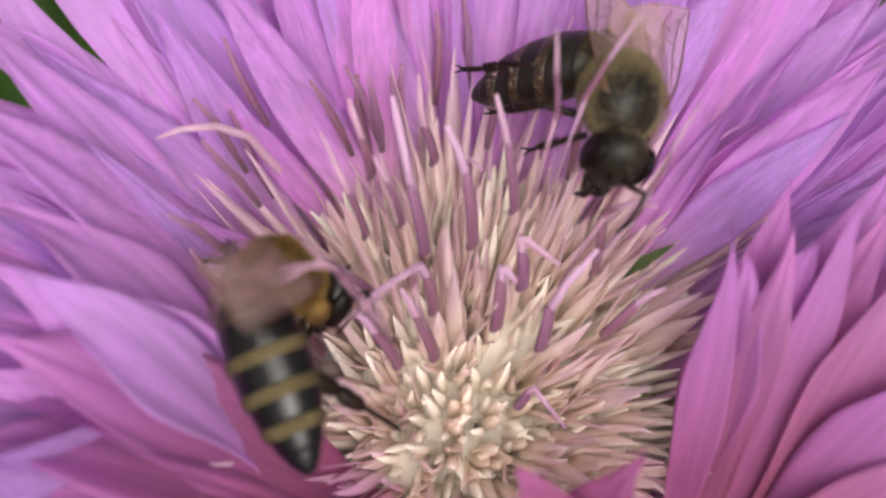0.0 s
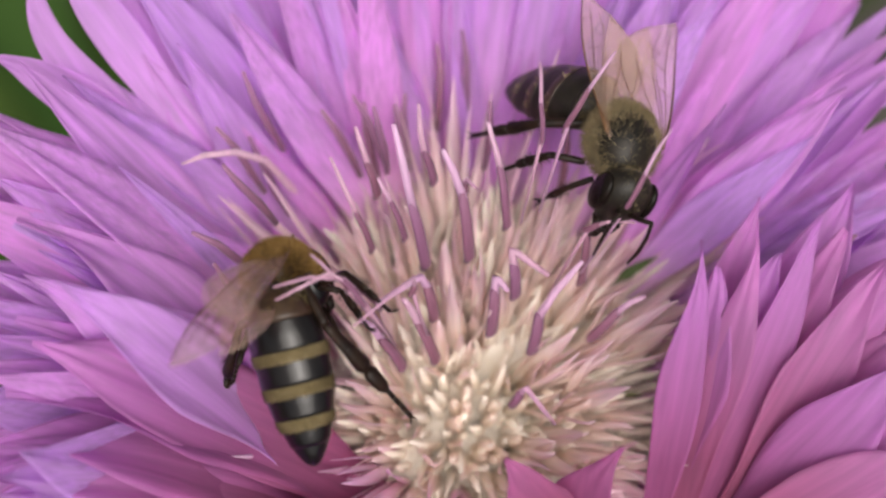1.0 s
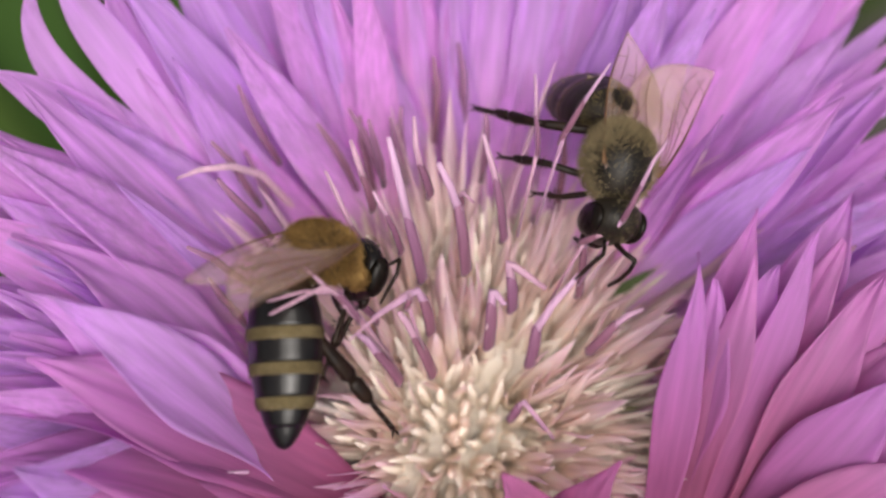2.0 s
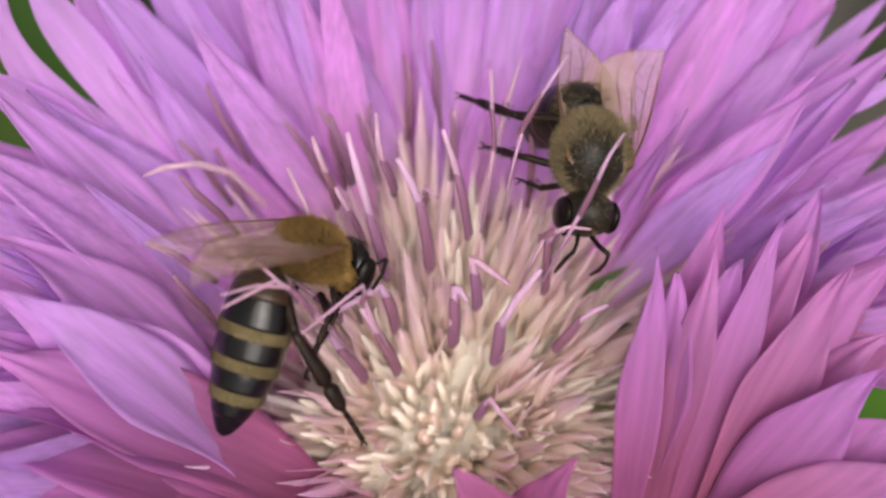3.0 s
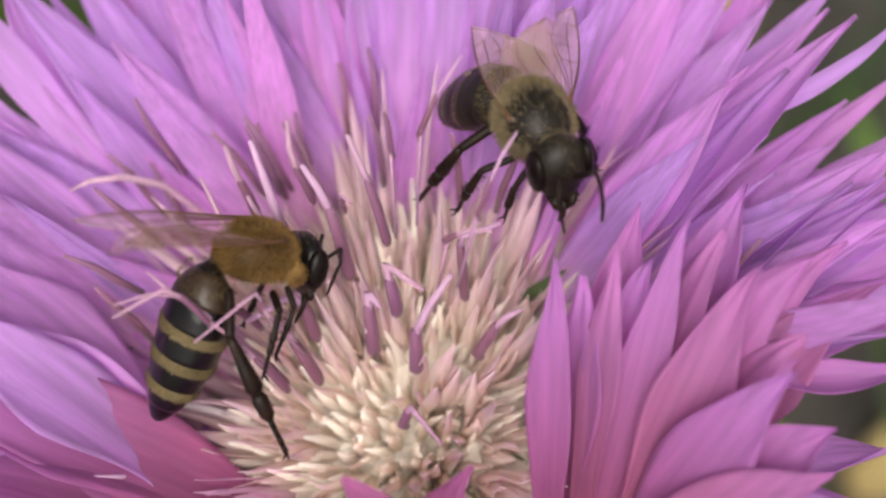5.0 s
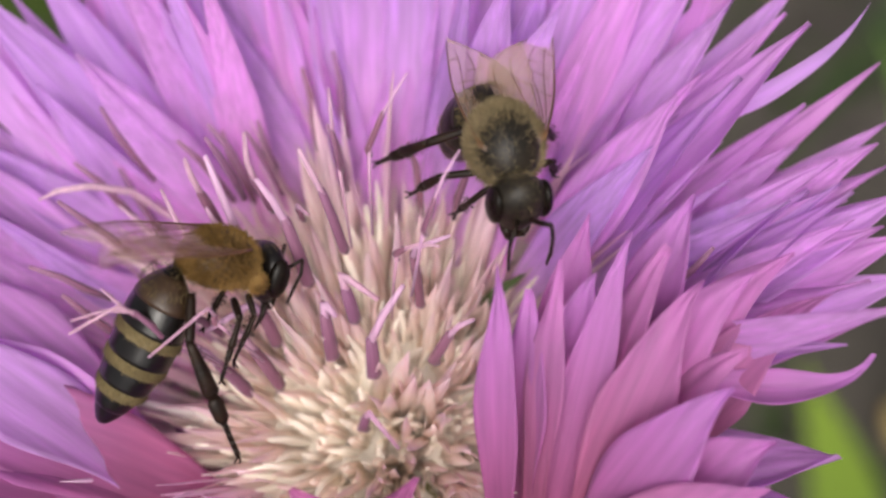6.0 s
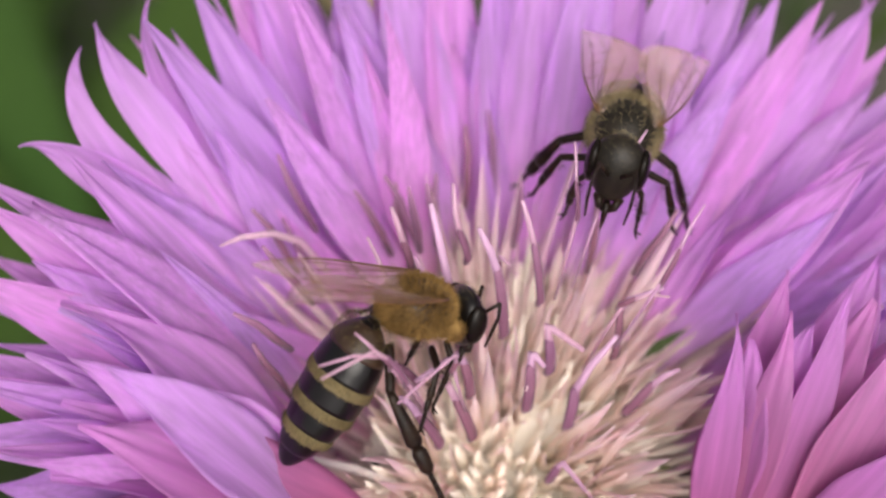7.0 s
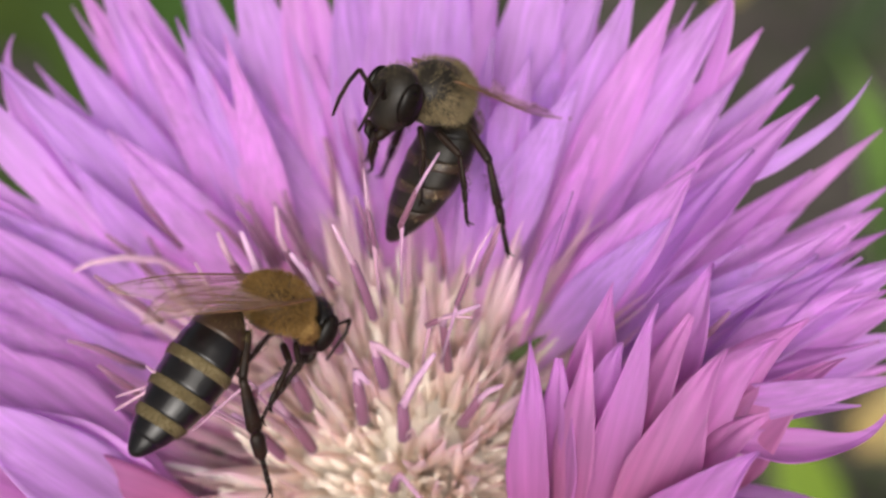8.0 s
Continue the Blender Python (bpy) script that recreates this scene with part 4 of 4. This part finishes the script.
def bee(label, coat, seed, gold):
    root = tagged(new("honey_bee"), label, "bee")
    bm = bmesh.new()
    blob(bm, (0, 0, 0), (1.36, 1.54, 1.22) if gold else (1.45, 1.7, 1.4), 24, 14, 0.05, seed)
    thorax = part("thorax", bm, SHELL_B if gold else HIDE, root)
    bm = bmesh.new()
    fur(bm, (0, 0, 0.02), (1.34, 1.52, 1.2) if gold else (1.43, 1.68, 1.38), 15000 if gold else 11000, 0.38 if gold else 0.40, seed, -0.6, 0.011 if gold else 0.010, 0.25, 0.55 if gold else 0.93)
    part("fur", bm, coat, thorax, "dense golden fur" if gold else "worn grey-brown fur")
    for s in (-1, 1) if gold else ():
        bm = bmesh.new()
        blob(bm, (1.2 * s, 1.15, -0.45), (0.3, 0.4, 0.42), 12, 8, 0.1, seed)
        fur(bm, (1.2 * s, 1.15, -0.45), (0.3, 0.4, 0.42), 600, 0.26, seed + 5, -1, 0.012)
        part("shoulder_lobe", bm, coat, thorax, "furry lobe before the wing root")
    # head
    bm = bmesh.new()
    for v in blob(bm, (0, 2.6, -0.35), (1.58, 0.85, 1.6), 22, 14):
        t = (v.co.z + 0.35) / 1.65
        v.co.x *= 0.78 + 0.22 * max(0, min(1, (t + 1) / 1.3))
        if t < -0.3:
            v.co.y += 0.25 * (-t - 0.3)
    head = part("head", bm, SHELL if gold else HIDE, root, m=(mm(0, 0.05, -0.2) if gold else mm(0, -0.6, 0.05)) @ Matrix.Diagonal((0.82, 0.82, 0.84, 1) if gold else (0.78, 1.15, 0.9, 1)))
    for s in (-1, 1):
        bm = bmesh.new()
        blob(bm, (1.28 * s, 2.68, -0.2), (0.42, 0.6, 1.05), 16, 12)
        part("eye", bm, EYE, head, "glossy dark compound eye")
        bm = bmesh.new()
        tube(bm, [(0.35 * s, 3.4, -0.2), (0.6 * s, 3.75, 0.25), (0.95 * s, 4.05, 0.75)], [0.12, 0.1, 0.1], 7)
        tube(bm, [(0.95 * s, 4.05, 0.75), *(((1.05 * s, 4.1, 0.0), (1.0 * s, 3.9, -0.9), (0.9 * s, 3.8, -1.7)) if gold else ((1.1 * s, 4.3, 0.1), (1.1 * s, 4.55, -0.7), (1.0 * s, 4.7, -1.5)))], [0.1, 0.1, 0.1, 0.06], 7)
        part("antenna", bm, LEG, head)
        bm = bmesh.new()
        tube(bm, [(0.55 * s, 3.0, -1.6), (0.4 * s, 3.15, -2.05), (0.1 * s, 3.2, -2.3)], [0.3, 0.22, 0.08], 7)
        part("jaw", bm, LEG, head)
    bm = bmesh.new()
    fur(bm, (0, 2.6, -0.2), (1.1, 0.78, 1.55), 420, 0.26, seed + 2, 0.1, 0.007, -0.1)
    part("fur", bm, FUR_GREY, head)
    bm = bmesh.new()
    tube(bm, [(0, 3.1, -1.9), (0, 3.1, -2.8), (0, 2.8, -3.6)], [0.2, 0.14, 0.06], 7)
    part("tongue", bm, LEG, head)
    # abdomen: a narrow waist, six overlapping rings, tan felt bands
    prof = [(0.0, 0.35), (0.35, 0.66), (0.8, 1.08), (1.3, 1.36), (2.0, 1.54), (2.9, 1.60), (3.8, 1.55), (4.7, 1.42), (5.5, 1.20), (6.2, 0.92), (6.8, 0.60), (7.15, 0.33), (7.3, 0.1)]

    def wid(s):
        for (a, p), (b, q) in zip(prof, prof[1:]):
            if s <= b:
                return p + (q - p) * (s - a) / (b - a)
        return 0.1

    short = 1.0 if gold else 0.9

    def droop(s):
        return -0.25 * math.sin(s / 7.3 * 3.1) - (0.0 if gold else 0.04 * s * s)

    def ring(s0, s1, lift, steps=7, lip=0.028):
        rows = []
        for i in range(steps + 1):
            s = s0 + (s1 - s0) * i / steps
            w = (wid(s) + lift + lip * (i / steps) ** 2) * (0.96 if gold else 1.0)
            rows.append((-s * short, w, w * 0.84, droop(s)))
        return rows
    bm = bmesh.new()
    ring_body(bm, ring(0.0, 7.3, -0.06, 24, 0))
    ab = part("abdomen", bm, SHELL, root, m=mm(0, -1.9, -0.4))
    cuts = [0.3, 1.4, 2.6, 3.95, 5.25, 6.35, 7.28]
    for i in range(6):
        bm = bmesh.new()
        ring_body(bm, ring(cuts[i], cuts[i + 1] + (0.12 if i < 5 else 0), 0.0))
        part("segment", bm, SHELL if gold and i else SHELL_B if gold else HIDE, ab)
        if 2 <= i <= 4:
            bm = bmesh.new()
            ring_body(bm, ring(cuts[i] + 0.08, cuts[i] + 0.54, 0.045, 5, 0.0), 40)
            part("band", bm, BAND if gold else SHELL_B, ab, "tan felted band" if gold else "dull brown band")
            bm = bmesh.new()
            rd = random.Random(seed + i)
            for _ in range(900 if gold else 60):
                a = rd.uniform(0, 6.2832)
                s = cuts[i] + rd.uniform(0.06, 0.5)
                w = (wid(s) + 0.04) * (0.96 if gold else 1.0)
                p = Vector((w * math.cos(a), -s * short, w * 0.84 * math.sin(a) + droop(s)))
                d = Vector((math.cos(a) * 0.5, -0.85, math.sin(a) * 0.5)) * rd.uniform(0.10, 0.20)
                t = Vector((-math.sin(a), 0, math.cos(a))) * 0.022
                bm.faces.new([bm.verts.new(q) for q in (p - t, p + t, p + d)])
            part("fur", bm, FUR_TAN if gold else FUR_GREY, ab)
    bm = bmesh.new()
    fur(bm, (0, -0.8, -0.05), (1.2, 0.8, 1.05), 800, 0.25, seed + 9, -0.6, 0.012, 0.4)
    part("fur", bm, FUR_TAN, ab)
    # wings
    wings = []
    for s in (-1, 1):
        span, chord = (8.0, 2.3) if gold else (7.6, 2.6)
        fore = child("wing", wing_mesh(s, span, chord, seed), root, mm(1.2 * s, 0.5, 1.0), "clear amber-tinted fore and hind wing")
        child("vein", vein_mesh(s, span, chord, seed), fore)
        child("hind_wing", wing_mesh(s, 6.0, 1.9, seed + 1), fore, mm(-0.35 * s, -0.7, -0.15, 0, 0, -9 * s))
        wings.append(fore)
    # legs
    legs = {}
    for s in (-1, 1):
        side = "r" if s > 0 else "l"
        slim = 1.0 if gold else 0.78
        far = 70 if gold and s < 0 else 34
        legs["front" + side] = leg(root, mm(0.7 * s, 1.2, -1.2, -8, -16 * s, 0) @ pose(0, 0, 0, 0, 0, -60 * s), *((1.1, 1.1, 1.1) if gold else (1.3, 1.2, 1.2)), 0.5, 0.68)
        legs["mid" + side] = leg(root, mm(1.0 * s, 0.4, -1.3, -14, -far * s, 0) @ pose(0, 0, 0, 0, 0, -90 * s), *((1.3, 1.3, 1.3) if gold else (1.7, 1.6, 1.4)), 0.8, 0.8)
        legs["hind" + side] = leg(root, mm(0.9 * s, -1.5, -1.1, 30 if gold else -14, -far * s, 0) @ pose(0, 0, 0, 0, 0, -70 * s), 2.4, 2.8 * slim, 2.9 * slim, 0.9, 1.05, basket=1.22 if gold else 1.1)
    return root, ab, wings, legs


gold_bee = bee("honey bee with golden furry thorax and tan-banded black abdomen, feeding", FUR_GOLD, 11, True)
grey_bee = bee("darker worn honey bee with grey-brown fur, climbing among florets", FUR_GREY, 40, False)


# ---- the garden behind ----
LEAF = petal_mat("leaf_green", [(0.0, (0.025, 0.06, 0.008)), (0.5, (0.04, 0.085, 0.010)), (1.0, (0.055, 0.10, 0.014))], 120, 0.8, 0.35, 0.25)
LIME = petal_mat("leaf_lime", [(0.0, (0.12, 0.26, 0.02)), (1.0, (0.21, 0.38, 0.045))], 100, 0.8, 0.35, 0.25)
DRY = petal_mat("leaf_dry", [(0.0, (0.50, 0.34, 0.15)), (0.5, (0.66, 0.49, 0.25)), (1.0, (0.56, 0.40, 0.18))], 60, 0.7, 0.2, 0.3)


def leafy_plant(x, y, mat, leaves, label, seed):
    """A rosette of long leaves that rise from one crown; leaves: (azimuth, rise, length, half width, droop)."""
    root = tagged(new("garden_plant"), label, "plant")
    root.matrix_world = pose(x, y, 0.0)
    bm = bmesh.new()
    tube(bm, [(0, 0, -8), (0, 0, 4), (1, 0, 12)], [5, 5.5, 2.5], 10)
    part("crown", bm, GREEN, root)
    for i, (az, rise, length, half, droop) in enumerate(leaves):
        part("leaf", leaf_shape(length, half, 0.25, 0.35, droop, droop * 0.5, 12 * (-1) ** i, 0.6, seed + i, 18, 6, 0.1), mat, root, m=mm(0, 0, 2, rise, 0, az))
    return root


leafy_plant(-0.10, 0.14, LEAF, [(10, 62, 190, 26, -55), (-60, 55, 150, 22, -50), (70, 50, 170, 24, -50), (140, 58, 140, 22, -45), (-20, 40, 210, 27, -30), (30, 74, 170, 22, -60)], "broad-leaved green garden plant below the blossom", 900)
leafy_plant(-0.13, 0.27, LEAF, [(0, 60, 160, 24, -50), (-90, 45, 150, 24, -50), (90, 50, 150, 24, -45), (180, 55, 120, 20, -40)], "dark green plant with long drooping leaves", 920)
leafy_plant(0.15, 0.27, LEAF, [(136, 46, 185, 4.5, -8), (100, 60, 150, 5, -20), (-60, 50, 150, 6, -30)], "tuft of narrow grassy leaves", 960)
leafy_plant(0.105, 0.14, LIME, [(80, 79, 175, 15, -6), (104, 83, 155, 13, -6), (-60, 50, 130, 15, -40), (-120, 60, 120, 14, -45)], "bright green plant with upright pointed leaves", 940)
leafy_plant(0.078, 0.062, LIME, [(36, 69, 116, 9, -6), (-75, 55, 120, 13, -40), (-110, 60, 110, 12, -50)], "low bright green plant with narrow leaves", 980)
leafy_plant(0.142, 0.319, LEAF, [(152, 37, 255, 7, -6)], "single long green blade leaning over the soil", 990)


def dry_leaf(x, y, z, yaw, length, half, seed):
    me = mesh_of("dry_leaf", leaf_shape(length, half, 0.3, 0.5, 35, 40, 25, 0.5, seed, 14, 6, 0.25), DRY)
    ob = new("dry_leaf", me)
    ob.matrix_world = pose(x, y, z, 2, 4, yaw)
    return tagged(ob, "curled tan dead leaf lying on the soil", "leaf", "fallen leaves")


for i, (x, y, yaw, length, half) in enumerate(((0.087, 0.118, -75, 60, 17), (0.115, 0.07, 80, 60, 15), (0.065, 0.29, 15, 40, 12), (0.02, 0.33, 80, 50, 12), (-0.05, 0.36, 140, 50, 13))):
    dry_leaf(x, y, 0.012, yaw, length, half, 50 + i)


def grass():
    """Short grass and weeds over the soil, too many to count."""
    r = random.Random(4)
    bm = bmesh.new()
    for _ in range(5200):
        x, y = r.uniform(-0.5, 0.5), r.uniform(-0.25, 0.9)
        if noise.noise(Vector((x * 7, y * 7, 3))) < 0.02:
            continue
        h, a = r.uniform(20, 60), r.uniform(0, 6.28)
        lean = r.uniform(0.2, 0.9)
        w = r.uniform(1.0, 2.2)
        d, s = Vector((math.cos(a), math.sin(a), 0)), Vector((-math.sin(a), math.cos(a), 0)) * w
        p = Vector((x * 1000, y * 1000, -2))
        rows = [(p - s, p + s), (p + d * h * lean * 0.3 + Vector((0, 0, h * 0.6)) - s * 0.8, p + d * h * lean * 0.3 + Vector((0, 0, h * 0.6)) + s * 0.8)]
        v = [bm.verts.new(q) for row in rows for q in row]
        tip = bm.verts.new(p + d * h * lean + Vector((0, 0, h * (1.0 - 0.25 * lean))))
        bm.faces.new((v[0], v[1], v[3], v[2]))
        bm.faces.new((v[2], v[3], tip))
    me = mesh_of("grass", bm, LEAF)
    return tagged(new("grass", me), "short green grass and weeds on the soil", "grass", kind="stuff")


grass()



def motions():
    """Where the bees crawl and how they turn abdomen, wings and legs."""
    walk(gold_bee[0], [
        (0, at(-8.76, 3.91, 9.2, -59.95, -43.57, -50.2)),
        (0.5, at(-9.03, 4.65, 9.2, -58.62, -37.91, -27.8)),
        (1, at(-9.45, 4.46, 9.14, -100.77, -9.40, 39.11)),
        (1.5, at(-8.56, 5.54, 9.2, -51.95, -48.45, -29.13)),
        (2, at(-7.55, 5.82, 9.2, -70.9, -46.94, -31.99)),
        (3.5, at(-6.18, 5.67, 9.2, -67.89, -38.98, -37.36)),
        (4, at(-6.47, 5.97, 9.2, -57.26, -46.83, -53.08)),
        (4.5, at(-5.36, 5.98, 9.2, -62.02, -44.68, -35.58)),
        (6, at(-4.25, 6.29, 9.2, -73.39, -40.11, -29.71)),
        (6.5, at(-4.63, 6.36, 9.2, -48.85, -51.1, -46.8)),
        (7, at(-5.5, 6.29, 9.2, -43.76, -52.53, -50.13)),
        (7.5, at(-4.61, 7.72, 9.2, -55.87, -41.59, -22.26)),
        (8, at(-3.4, 7.43, 9.2, -85.81, -41.06, -30.82)),
    ])
    walk(gold_bee[1], [
        (0, mm(0, -1.9, -0.4, 74.29, -58.39, 39.06)),
        (0.5, mm(0, -1.9, -0.4, 90.91, -20.73, 18.06)),
        (1, mm(0, -1.9, -0.4, 88.07, 24.23, -15.15)),
        (1.5, mm(0, -1.9, -0.4, 61.49, -24.32, 36.08)),
        (2, mm(0, -1.9, -0.4, 79.65, -28.22, 22.46)),
        (3.5, mm(0, -1.9, -0.4, 84.56, -5.21, 8.99)),
        (4, mm(0, -1.9, -0.4, 76.15, -3.42, 19.21)),
        (4.5, mm(0, -1.9, -0.4, 84.1, 8.02, 10.88)),
        (6, mm(0, -1.9, -0.4, 77.56, 5.17, 7.05)),
        (6.5, mm(0, -1.9, -0.4, 68.45, 6.81, 19.73)),
        (7, mm(0, -1.9, -0.4, 69.79, 9.65, 20.58)),
        (7.5, mm(0, -1.9, -0.4, 58.34, 15.11, 0.83)),
        (8, mm(0, -1.9, -0.4, 67.88, -8.33, 8.89)),
    ])
    walk(gold_bee[2][0], [
        (0, mm(-1.2, 0.5, 1.0, -6.63, -0, 34.22)),
        (0.5, mm(-1.2, 0.5, 1.0, 8.18, -0, 18.19)),
        (1, mm(-1.2, 0.5, 1, 22.70, 35.02, -2.55)),
        (1.5, mm(-1.2, 0.5, 1.0, -3.6, -0, 22.83)),
        (2, mm(-1.2, 0.5, 1.0, 14.91, -0, 19.85)),
        (3.5, mm(-1.2, 0.5, 1.0, 9.31, -0, 3)),
        (4, mm(-1.2, 0.5, 1.0, 11.08, 0, 8.79)),
        (4.5, mm(-1.2, 0.5, 1.0, -1.42, 0, 4.68)),
        (6, mm(-1.2, 0.5, 1.0, -2.69, 0, 14.97)),
        (6.5, mm(-1.2, 0.5, 1.0, -7.66, 0, 28.24)),
        (7, mm(-1.2, 0.5, 1.0, -8.49, -0, 7.67)),
        (7.5, mm(-1.2, 0.5, 1.0, -3.94, -0, 22.35)),
        (8, mm(-1.2, 0.5, 1.0, 16.92, -0, 1.53)),
    ])
    walk(gold_bee[2][1], [
        (0, mm(1.2, 0.5, 1.0, -6.33, -0, 37.95)),
        (0.5, mm(1.2, 0.5, 1.0, 7.95, -0, 22.53)),
        (1, mm(1.2, 0.5, 1, 25.36, 33.41, 2.29)),
        (1.5, mm(1.2, 0.5, 1.0, -3.48, -0, 27)),
        (2, mm(1.2, 0.5, 1.0, 14.48, -0, 24.24)),
        (3.5, mm(1.2, 0.5, 1.0, 9.24, -0, 7.62)),
        (4, mm(1.2, 0.5, 1.0, 10.91, -0, 13.37)),
        (4.5, mm(1.2, 0.5, 1.0, -1.4, 0, 9.23)),
        (6, mm(1.2, 0.5, 1.0, -2.62, -0, 19.35)),
        (6.5, mm(1.2, 0.5, 1.0, -7.36, -0, 32.23)),
        (7, mm(1.2, 0.5, 1.0, -8.37, -0, 12.23)),
        (7.5, mm(1.2, 0.5, 1.0, -3.81, -0, 26.53)),
        (8, mm(1.2, 0.5, 1.0, 16.83, -0, 6.31)),
    ])
    walk(gold_bee[3]["hindr"], [
        (0, mm(0.9, -1.5, -1.1, -25.78, 77.09, -153.43)),
        (0.5, mm(0.9, -1.5, -1.1, -7.94, 54.97, -153.43)),
        (1, mm(0.9, -1.5, -1.1, -20.95, -3.91, 174.09)),
        (1.5, mm(0.9, -1.5, -1.1, -8.14, 41.39, -153.43)),
        (2, mm(0.9, -1.5, -1.1, -18.78, 48.09, -153.43)),
        (3.5, mm(0.9, -1.5, -1.1, -9.94, 46.32, -153.43)),
        (4, mm(0.9, -1.5, -1.1, -16.43, 53.34, -153.43)),
        (4.5, mm(0.9, -1.5, -1.1, -5.74, 33.36, -153.43)),
        (6, mm(0.9, -1.5, -1.1, -7.87, 28.31, -153.43)),
        (6.5, mm(0.9, -1.5, -1.1, -2.89, 31.79, -153.43)),
        (7, mm(0.9, -1.5, -1.1, -4.08, 34.29, -153.43)),
        (7.5, mm(0.9, -1.5, -1.1, 12.78, 14.06, -153.43)),
        (8, mm(0.9, -1.5, -1.1, -15.79, 27.94, -153.43)),
    ])
    walk(grey_bee[0], [
        (0, at(3.59, 10.73, 8.4, 25.88, -15.05, 165.84)),
        (0.5, at(4.0, 9.49, 8.4, 20.28, -14.95, 165.5)),
        (1, at(4.43, 9.97, 8.4, 33.16, -15.37, 167.03)),
        (1.5, at(4.14, 9.18, 8.4, 36.83, -12.86, 158.42)),
        (2, at(4.47, 9.64, 8.4, 13.22, -18.69, 168.8)),
        (3.5, at(4.95, 9.94, 8.4, 3.73, -11.73, 176.22)),
        (4, at(4.4, 10.86, 8.4, 20.33, -9.62, 171.21)),
        (4.2, at(5.9, 11.2, 8.4, 30.0, -12.0, -165.0)),
        (4.4, at(5.95, 12.2, 8.4, 54.0, -14.0, -154.0)),
        (4.5, at(5.35, 12.5, 8.4, 58.0, -14.0, -153.0)),
        (4.7, at(6.15, 11.8, 8.4, 50.0, -15.0, -156.0)),
        (5.8, at(6.8, 10.7, 8.4, 24.0, -20.0, -176.0)),
        (6, at(7.35, 10.7, 8.4, 24.0, -21.0, -173.0)),
        (6.2, at(6.53, 13.72, 8.5, 40.0, -5.81, 176.58)),
        (6.3, at(6.1, 15.13, 8.5, 48.0, 0.37, 171.99)),
        (6.5, at(4.82, 14.12, 8.5, 51.0, 2.84, 170.15)),
        (7, at(3.17, 13.61, 8.5, 50.0, 8.69, 165.45)),
        (7.3, at(3.66, 13.74, 8.5, 50.0, 5.0, 168.5)),
        (7.5, at(4.92, 13.89, 8.5, 50.0, 2.69, 170.27)),
        (7.8, at(6.07, 14.55, 8.5, 66.0, 22.0, 154.0)),
        (8, at(3.42, 16.11, 8.0, 70.4, 29.53, 148.96)),
    ])
    walk(grey_bee[1], [
        (0, mm(0, -1.9, -0.4, 47.32, -14.70, 53.71)),
        (0.5, mm(0, -1.9, -0.4, 43.69, -0.48, 53.03)),
        (1, mm(0, -1.9, -0.4, 30.18, 10.93, 44.04)),
        (1.5, mm(0, -1.9, -0.4, 24.7, 15.22, 43.79)),
        (2, mm(0, -1.9, -0.4, 48.42, 10.26, 17.81)),
        (3.5, mm(0, -1.9, -0.4, 76.0, -0.68, 14.74)),
        (4, mm(0, -1.9, -0.4, 70.0, 4.07, 14.8)),
        (4.5, mm(0, -1.9, -0.4, 11.60, 6.73, 19.10)),
        (6, mm(0, -1.9, -0.4, 58.0, 5.66, 21.02)),
        (6.5, mm(0, -1.9, -0.4, 13.49, -2.57, 2.09)),
        (7, mm(0, -1.9, -0.4, 7.93, -8.91, -5.87)),
        (7.5, mm(0, -1.9, -0.4, 19.43, -0.19, 7.33)),
        (8, mm(0, -1.9, -0.4, 85.42, 5.47, -28.5)),
    ])
    walk(grey_bee[2][0], [
        (0, mm(-1.2, 0.5, 1.0, 19.3, 0, -20.38)),
        (0.5, mm(-1.2, 0.5, 1.0, 13.94, -0, -18.18)),
        (1, mm(-1.2, 0.5, 1.0, 3.8, 0, -10.91)),
        (1.5, mm(-1.2, 0.5, 1.0, -0.85, 0, -3.17)),
        (2, mm(-1.2, 0.5, 1.0, 17.79, 0, -31.29)),
        (3.5, mm(-1.2, 0.5, 1.0, 31.79, -0, -23.4)),
        (4, mm(-1.2, 0.5, 1.0, 19.58, -0, -22.89)),
        (4.5, mm(-1.2, 0.5, 1.0, 7.53, 0, -25.27)),
        (6, mm(-1.2, 0.5, 1.0, 22.71, -0, -21.78)),
        (6.5, mm(-1.2, 0.5, 1.0, 14.87, -23.52, -13.59)),
        (7, mm(-1.2, 0.5, 1.0, 3.39, -28.81, -15.07)),
        (7.5, mm(-1.2, 0.5, 1.0, 23.52, -28.55, -22.92)),
        (8, mm(-1.2, 0.5, 1.0, 11.42, 0, -8.24)),
    ])
    walk(grey_bee[2][1], [
        (0, mm(1.2, 0.5, 1.0, 20.44, -0, -3.79)),
        (0.5, mm(1.2, 0.5, 1.0, 14.63, 0, -1.98)),
        (1, mm(1.2, 0.5, 1.0, 3.86, -0, 5.04)),
        (1.5, mm(1.2, 0.5, 1.0, -0.83, 0, 12.72)),
        (2, mm(1.2, 0.5, 1.0, 19.86, -0, -15.84)),
        (3.5, mm(1.2, 0.5, 1.0, 33.93, -0, -4.98)),
        (4, mm(1.2, 0.5, 1.0, 20.99, -0, -6.44)),
        (4.5, mm(1.2, 0.5, 1.0, 8.19, -0, -9.92)),
        (6, mm(1.2, 0.5, 1.0, 24.18, -0, -4.86)),
        (6.5, mm(1.2, 0.5, 1.0, 15.55, 32.37, 26.34)),
        (7, mm(1.2, 0.5, 1.0, 3.17, 19.26, 12.46)),
        (7.5, mm(1.2, 0.5, 1.0, 24.65, 34.1, 29.73)),
        (8, mm(1.2, 0.5, 1.0, 11.42, 0, 8.02)),
    ])


motions()
